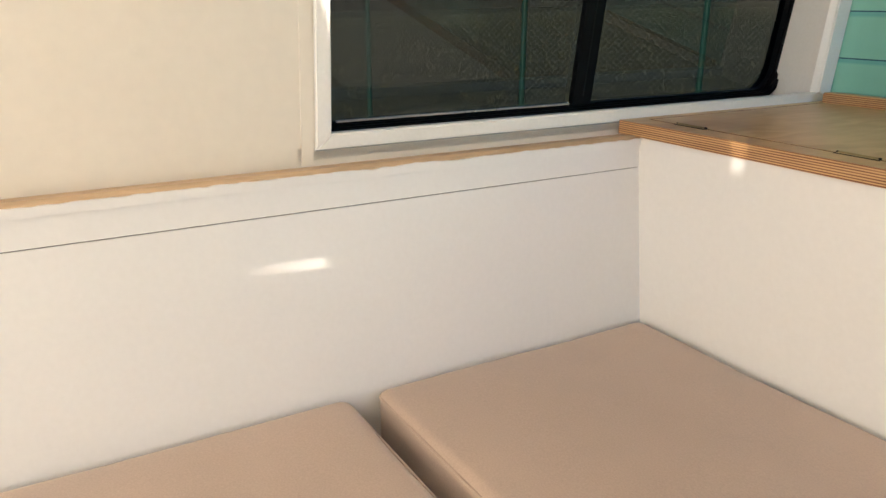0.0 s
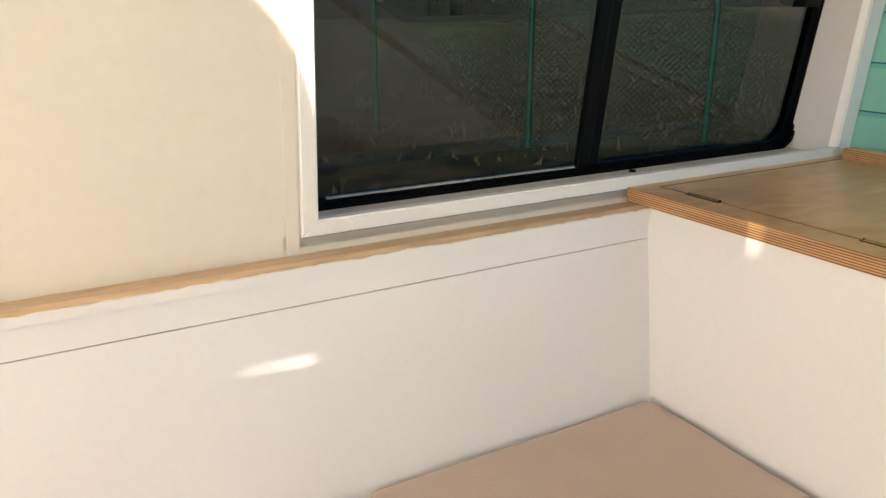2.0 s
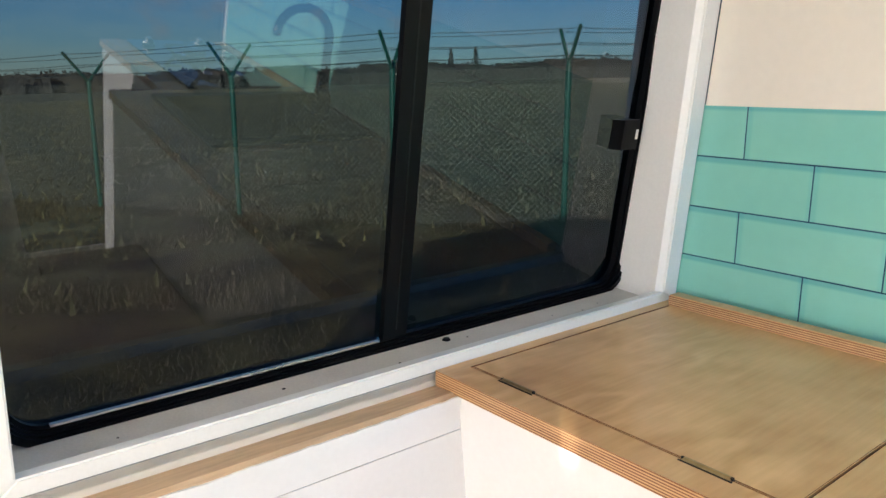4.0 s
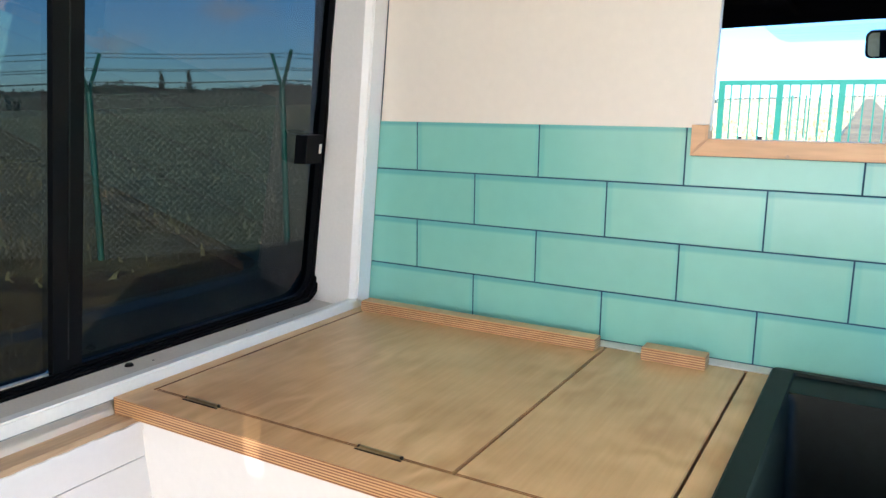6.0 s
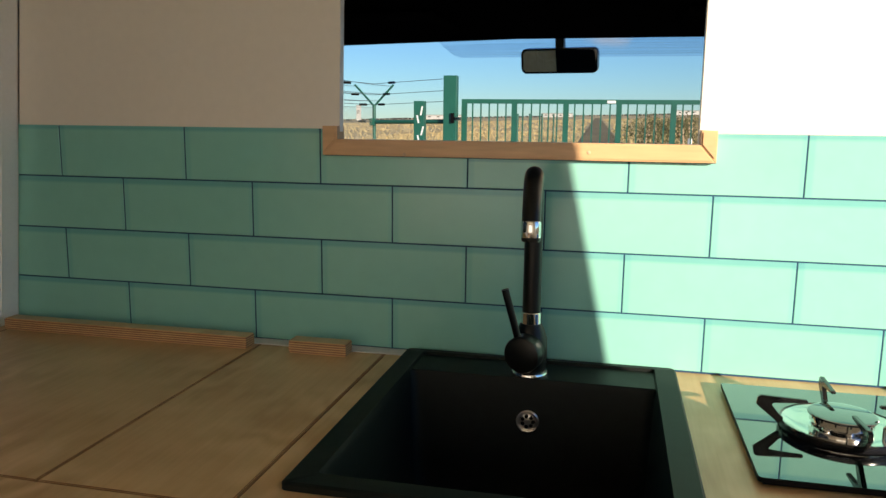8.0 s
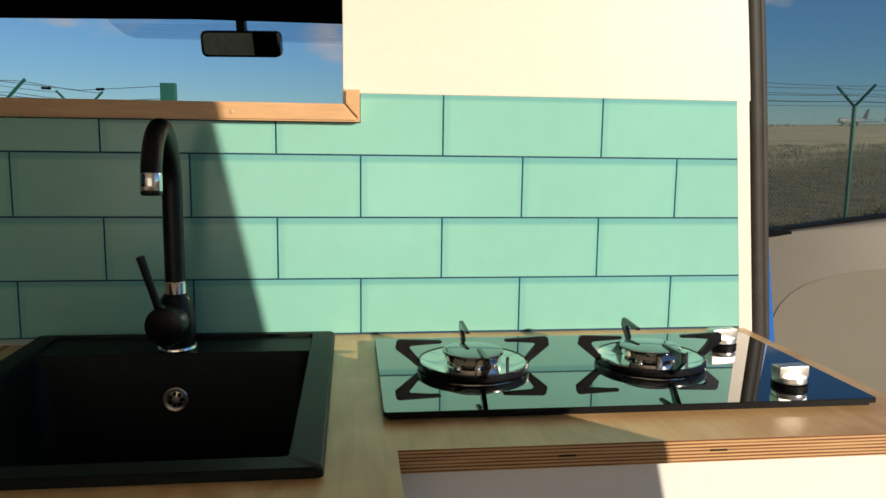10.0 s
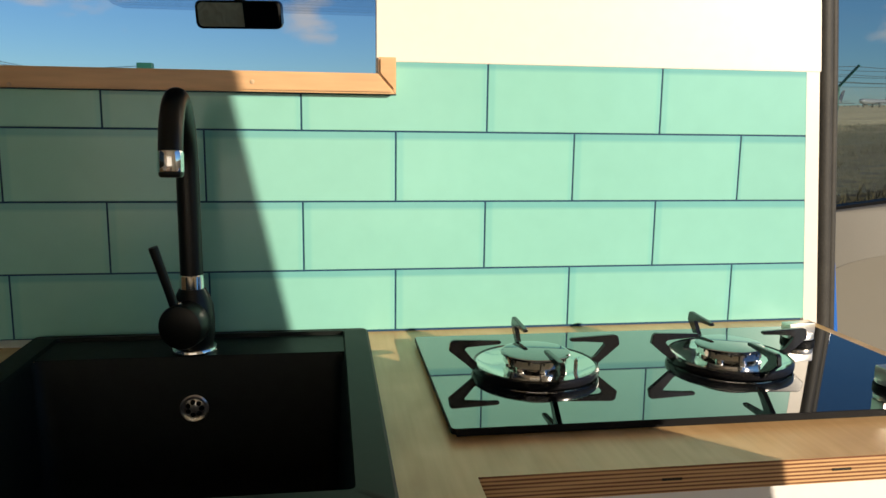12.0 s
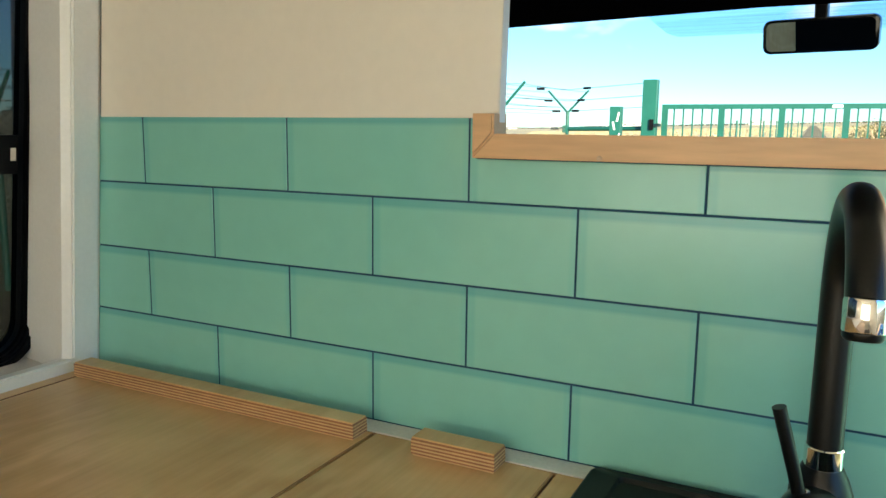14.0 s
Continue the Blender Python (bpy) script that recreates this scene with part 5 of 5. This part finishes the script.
fence_line([(-18.4, -0.2), (-15.7, 1.1), (-13.0, 2.35), (-10.2, 3.63), (-7.60, 4.72), (-6.1, 6.5), (-5.5, 8.1), (-4.85, 9.7), (-4.2, 11.44), (-4.28, 15.36)], "green Y-topped chain-link fence with barbed wire")
fence_line([(7.6, 10.8), (10.4, 12.0), (13.1, 13.3), (15.8, 14.6), (18.5, 15.9), (21.2, 17.2)], "green Y-topped chain-link fence beside the field", tall=2.07, arm=0.36)

# gate posts, wires with insulators, gate
gp = thing("gate_post", (-2.32, 14.45, gz(-2.32, 14.45)), "tall square green steel gate post", "gate post")
part("shaft", boxm(-0.14, 0.14, -0.1, 0.1, -0.1, 2.66), M_GREEN, gp, bevel=0.01)
part("lock_box", boxm(0.03, 0.10, -0.15, -0.1, 1.70, 1.90), M_RUBBER, gp, "dark lock box")
part("lock_bar", boxm(0.11, 0.25, -0.14, -0.1, 1.76, 1.82), M_STEEL, gp)
part("plate", boxm(-0.09, 0.03, -0.112, -0.1005, 0.95, 1.08), M_WHITE, gp, "small white plate")
sp = thing("short_post", (-2.50, 12.6, gz(-2.5, 12.6)), "short green steel post with a pale worn mark", "post")
part("shaft", boxm(-0.10, 0.10, -0.08, 0.08, -0.1, 2.12), M_GREEN, sp, bevel=0.008)
for k, (dx, z0, z1, tl) in enumerate(((0.02, 1.86, 2.02, 0.03), (-0.02, 1.72, 1.86, -0.03), (0.03, 1.50, 1.66, 0.04), (-0.01, 1.36, 1.5, -0.03))):
    part("mark", prism([(dx, z0), (dx + 0.03, z0), (dx + 0.03 + tl, z1), (dx + tl, z1)], -0.084, -0.0805, "y"), M_WHITE, sp, "pale worn paint mark")
wires = thing("electric_wires", (-4.28, 15.36, gz(-4.28, 15.36)), "tensioned security wires with dark insulators", "wire")
for h, spread in ((2.12, 0.20), (2.34, 0.34), (2.58, 0.48), (1.75, 0.22)):
    a = Vector((-0.62, -2.2, h))
    b = Vector((1.83, -0.9, h + 0.02 + gz(-2.32, 14.45) - gz(-4.28, 15.36)))
    part("wire", tube([a, (0, 0, h)], 0.006, 5), M_WIRE, wires)
    part("wire", tube([(0, 0, h), b], 0.006, 5), M_WIRE, wires)
    for p, q in ((Vector((-spread, -spread * 0.9, h)), Vector((-0.07, -0.05, 0))), (Vector((0, 0, h)).lerp(b, spread / 1.83), Vector((0.08, -0.04, 0)))):
        part("insulator", tube([p - q, p + q], 0.026, 8), M_RUBBER, wires, "dark insulator")

barrier = thing("barrier_rail", (-4.28, 15.30, gz(-4.28, 15.30)), "green steel rail between the fence corner and the gate post", "rail")
part("rail", tube([(0, 0, 1.74), (1.96, -0.86, 1.76)], 0.045, 10), M_GREEN, barrier, smooth=True)
part("clamp", boxm(-0.07, 0.05, -0.07, 0.05, 1.66, 1.82), M_GREEN, barrier, bevel=0.008)

def gate(x0, x1, y):
    zb = gz((x0 + x1) / 2, y)
    g = thing("steel_gate", (x0, y, zb), "green barred steel double gate across the track", "gate")
    L, H = x1 - x0, 2.08
    part("top_rail", boxm(0, L, -0.04, 0.04, H - 0.09, H), M_GREEN, g)
    part("bottom_rail", boxm(0, L, -0.04, 0.04, 0.12, 0.22), M_GREEN, g)
    n = int(L / 0.98)
    for i in range(n + 1):
        u = L * i / n
        part("upright", boxm(u - 0.055, u + 0.055, -0.042, 0.042, 0.12, H - 0.001), M_GREEN, g)
        if i < n:
            for k in range(1, 6):
                w = u + L / n * k / 6
                part("bar", boxm(w - 0.014, w + 0.014, -0.014, 0.014, 0.2, H - 0.08), M_GREEN, g)
    part("plate", boxm(2.95, 3.12, -0.048, -0.0405, H - 0.075, H - 0.02), M_WHITE, g, "small white plate")
    return g
gate(-2.10, 6.4, 14.80)
gp2 = copy_thing(gp, Matrix.Translation((6.65, 14.80, gz(6.65, 14.8))))
fence_line([(-2.4, 26.0), (-2.3, 29.0), (-2.2, 33.0), (-2.1, 38.0), (-2.0, 45.0), (-1.9, 54.0), (-1.8, 66.0)], "receding green fence beside the track", pitch=0.35, wire=0.012, arms=False, tall=1.9, mesh_h=1.8)
for x, y in ((-3.2, 24.0), (-2.6, 24.0), (3.4, 25.0), (3.9, 26.0)):
    mk = thing("marker_post", (x, y, gz(x, y)), "short white marker post in the grass", "marker post", group="marker posts")
    part("shaft", lathe([(0.07, -0.1), (0.07, 0.95), (0.05, 1.0), (0, 1.0)], n=12), M_WHITE, mk, smooth=True)
    part("cap", lathe([(0.072, 0.55), (0.072, 0.68)], n=12), M_RUBBER, mk, "dark band")

# far woods: bare crowns in one long uneven belt
def woods(a0, a1, dist, h, seed, count):
    rnd = random.Random(seed)
    verts, faces = [], []
    for k in range(count):
        a = radians(a0 + (a1 - a0) * (k + rnd.random()) / count)
        d = dist * (0.92 + 0.2 * rnd.random())
        x, y = d * math.cos(a), d * math.sin(a)
        hh = h * (0.55 + 0.35 * noise.noise((a * 9, seed, 0)) + 0.22 * rnd.random())
        w = hh * (0.25 + 0.5 * rnd.random())
        z = gz(x, y)
        for s in range(44):
            cx, cy = x + w * rnd.uniform(-1, 1), y + w * rnd.uniform(-1, 1)
            cz, r = z + hh * rnd.uniform(0.15, 0.88), hh * rnd.uniform(0.03, 0.085)
            i = len(verts)
            for q in range(6):
                verts.append((cx + r * rnd.uniform(-1, 1), cy + r * rnd.uniform(-1, 1), cz + r * rnd.uniform(-1.2, 1.2)))
            faces += [(i, i + 1, i + 2), (i + 2, i + 3, i + 4), (i + 1, i + 4, i + 5), (i, i + 3, i + 5)]
        i = len(verts)
        verts += [(x - w, y - w, z), (x + w, y + w, z), (x + w * 0.9, y + w * 0.9, z + hh * 0.74), (x - w * 0.9, y - w * 0.9, z + hh * 0.78)]
        faces.append((i, i + 1, i + 2, i + 3))
    me = bpy.data.meshes.new("far_woods")
    me.from_pydata(verts, [], faces)
    me.materials.append(M_WOOD)
    return tagged(new("far_woods", me), "dark belt of bare winter trees on the horizon", "woods", kind="stuff")
woods(127, 186, 420, 16.0, 3, 440)
woods(40, 128, 900, 3.0, 5, 560)
def poplar(x, y, h):
    t = thing("poplar_tree", (x, y, gz(x, y)), "tall slim bare poplar standing above the woods", "tree", group="poplars")
    part("trunk", tube([(0, 0, 0), (0.1, 0, h * 0.5), (0, 0, h)], [0.5, 0.3, 0.05], 8), M_WOOD, t)
    rnd = random.Random(int(h * 10))
    bm = bmesh.new()
    for k in range(220):
        z = h * rnd.uniform(0.15, 1.0)
        r = h * 0.075 * math.sin(math.pi * min(1, (z / h) * 0.9 + 0.08)) ** 0.7
        a = rnd.uniform(0, 6.28)
        p = Vector((r * math.cos(a) * rnd.random() ** 0.4, r * math.sin(a), z))
        q = h * 0.05
        bm.faces.new([bm.verts.new(p + Vector((rnd.uniform(-q, q), rnd.uniform(-q, q), rnd.uniform(-q, q * 2)))) for _ in range(3)])
    part("crown", bm, M_WOOD, t)
poplar(-296, 262, 16.5)
poplar(-306, 254, 16.0)

# buildings and aircraft far across the field
def shed(x, y, w, d, h):
    b = thing("far_building", (x, y, gz(x, y)), "low pale airport building on the horizon", "building", group="far buildings")
    part("wall", boxm(-w / 2, w / 2, -d / 2, d / 2, -1, h), M_FARWALL, b)
    part("roof", boxm(-w / 2 - 0.5, w / 2 + 0.5, -d / 2 - 0.5, d / 2 + 0.5, h, h + 0.6), M_CONC, b)
    for k in range(4):
        u = -w / 2 + w * (k + 0.5) / 4
        part("window", boxm(u - w / 24, u + w / 24, -d / 2 - 0.1, -d / 2 + 0.02, h * 0.45, h * 0.7), M_RUBBER, b)
for x, y, w, d, h in ((-330, 790, 28, 16, 4), (-262, 760, 4, 4, 15), (-180, 800, 38, 16, 3.6), (-390, 760, 20, 16, 5), (-60, 800, 30, 16, 3.2), (70, 800, 26, 16, 3.6)):
    shed(x, y, w, d, h)
def airliner(x, y, turn, s=1.0):
    p = thing("airliner", (x, y, gz(x, y)), "parked white passenger jet with a dark tail fin", "aircraft", group="parked jets")
    p.rotation_euler = (0, 0, radians(turn))
    p.scale = (s, s, s)
    part("fuselage", tube([(-18, 0, 4.4), (-17, 0, 4.2), (-14, 0, 4.0), (8, 0, 4.0), (14, 0, 4.5), (19, 0, 5.2)], [0.2, 1.3, 1.95, 1.95, 1.5, 0.3], 16), M_PLANE, p, smooth=True)
    for sd in (-1, 1):
        part("wing", prism([(-3, sd * 1.5), (3.5, sd * 1.5), (7, sd * 16), (5.5, sd * 16)], 3.0, 3.5, "z"), M_PLANE, p)
        part("tailplane", prism([(13, sd * 0.8), (17, sd * 0.8), (19, sd * 6), (17.5, sd * 6)], 5.2, 5.5, "z"), M_PLANE, p)
        part("engine", tube([(-3.5, sd * 5.5, 2.2), (-0.5, sd * 5.5, 2.2)], [1.0, 0.7], 12), M_PLANE, p)
        part("landing_gear", boxm(1.0, 2.0, sd * 2.6 - 0.4, sd * 2.6 + 0.4, -0.2, 3.2), M_RUBBER, p)
    part("nose_gear", boxm(-14.0, -13.4, -0.3, 0.3, -0.2, 3.0), M_RUBBER, p)
    part("tail_fin", prism([(11.5, 5.4), (18.0, 5.8), (21.0, 13.2), (18.0, 13.2)], -0.25, 0.25, "y"), M_TAIL, p, "dark tail fin")
airliner(365, 520, 25)
airliner(393, 507, 20)
airliner(425, 490, 15)
airliner(470, 470, 20)
airliner(520, 455, 30)
for k in range(5):
    airliner(560 + 47 * k, 440 - 24 * k, 18 + 5 * (k % 3), 0.9)

# grass: one joined sheet of blades a field
def blades(name, m, label, count, box, size, seed, bare=-0.12, keep=None):
    rnd = random.Random(seed)
    verts, faces = [], []
    x0, x1, y0, y1 = box
    for k in range(count):
        x, y = rnd.uniform(x0, x1), y0 + (y1 - y0) * rnd.random() ** 1.5
        if noise.noise((x * 0.6, y * 0.6, 4)) < bare or (keep and not keep(x, y)):
            continue
        w, h = size
        h *= rnd.uniform(0.25, 1.0) * (0.7 + 0.6 * noise.noise((x * 0.5, y * 0.5, 9)))
        if h < size[1] * 0.15:
            continue
        z, a = gz(x, y) - 0.02, rnd.uniform(0, 6.28)
        lx, ly = rnd.uniform(-0.4, 0.4) * size[1], rnd.uniform(-0.4, 0.4) * size[1]
        i = len(verts)
        verts += [(x - w * math.cos(a), y - w * math.sin(a), z), (x + w * math.cos(a), y + w * math.sin(a), z), (x + lx, y + ly, z + h)]
        faces.append((i, i + 1, i + 2))
    me = bpy.data.meshes.new(name)
    me.from_pydata(verts, [], faces)
    me.materials.append(m)
    return tagged(new(name, me), label, "grass", kind="stuff")
blades("rough_grass", M_TUFT, "tufts of dry grass by the fence", 60000, (-15, -2.2, -1.5, 10.5), (0.005, 0.17), 4)
blades("meadow_grass", M_BLADE, "rough olive meadow grass beyond the fence", 110000, (-130, -6, -10, 130), (0.035, 0.25), 5, -0.25, lambda x, y: y < 3 - 1.28 * x)
blades("field_grass", M_TUFT, "rough brown grass of the open field", 90000, (5, 60, 5, 60), (0.020, 0.40), 6)
blades("far_straw", M_STRAW, "dry pale straw grass reaching to the horizon", 70000, (-110, 110, 30, 300), (0.09, 0.40), 8, -0.5, lambda x, y: not -0.9 < x + 0.026 * (y - 13) < 2.7 and abs(x) < 4 + 0.36 * y)
blades("straw_field", M_STRAW, "dry pale straw grass in the field beyond the gate", 90000, (-22, 22, 15.5, 90), (0.018, 0.32), 7, -0.35, lambda x, y: not -0.5 < x + 0.026 * (y - 13) < 2.3 and abs(x) < 4 + 0.28 * y)

# low scrub at the far side of the gate
def scrub(x, y, w, h, seed):
    t = thing("bush", (x, y, gz(x, y)), "low olive-brown scrub bush in the dry field", "bush", group="field scrub")
    rnd = random.Random(seed)
    part("stem", tube([(0, 0, -0.1), (0.05, 0, h * 0.4), (0.0, 0.05, h * 0.7)], [0.05, 0.035, 0.015], 6), M_OAK, t)
    bm = bmesh.new()
    for k in range(420):
        a, q = rnd.uniform(0, 6.28), rnd.random() ** 0.5
        p = Vector((w * q * math.cos(a), w * q * math.sin(a), h * (0.1 + 0.9 * rnd.random() * (1 - 0.6 * q * q))))
        e = 0.05 + 0.06 * rnd.random()
        bm.faces.new([bm.verts.new(p + Vector((rnd.uniform(-e, e), rnd.uniform(-e, e), rnd.uniform(-e, e)))) for _ in range(3)])
    part("crown", bm, M_SCRUB, t)
rnd = random.Random(21)
for k in range(26):
    y = 34 + 3.4 * k + rnd.uniform(-1, 1)
    scrub(1.1 + y * rnd.uniform(0.030, 0.105), y, rnd.uniform(1.0, 2.0), rnd.uniform(1.3, 2.1), k)
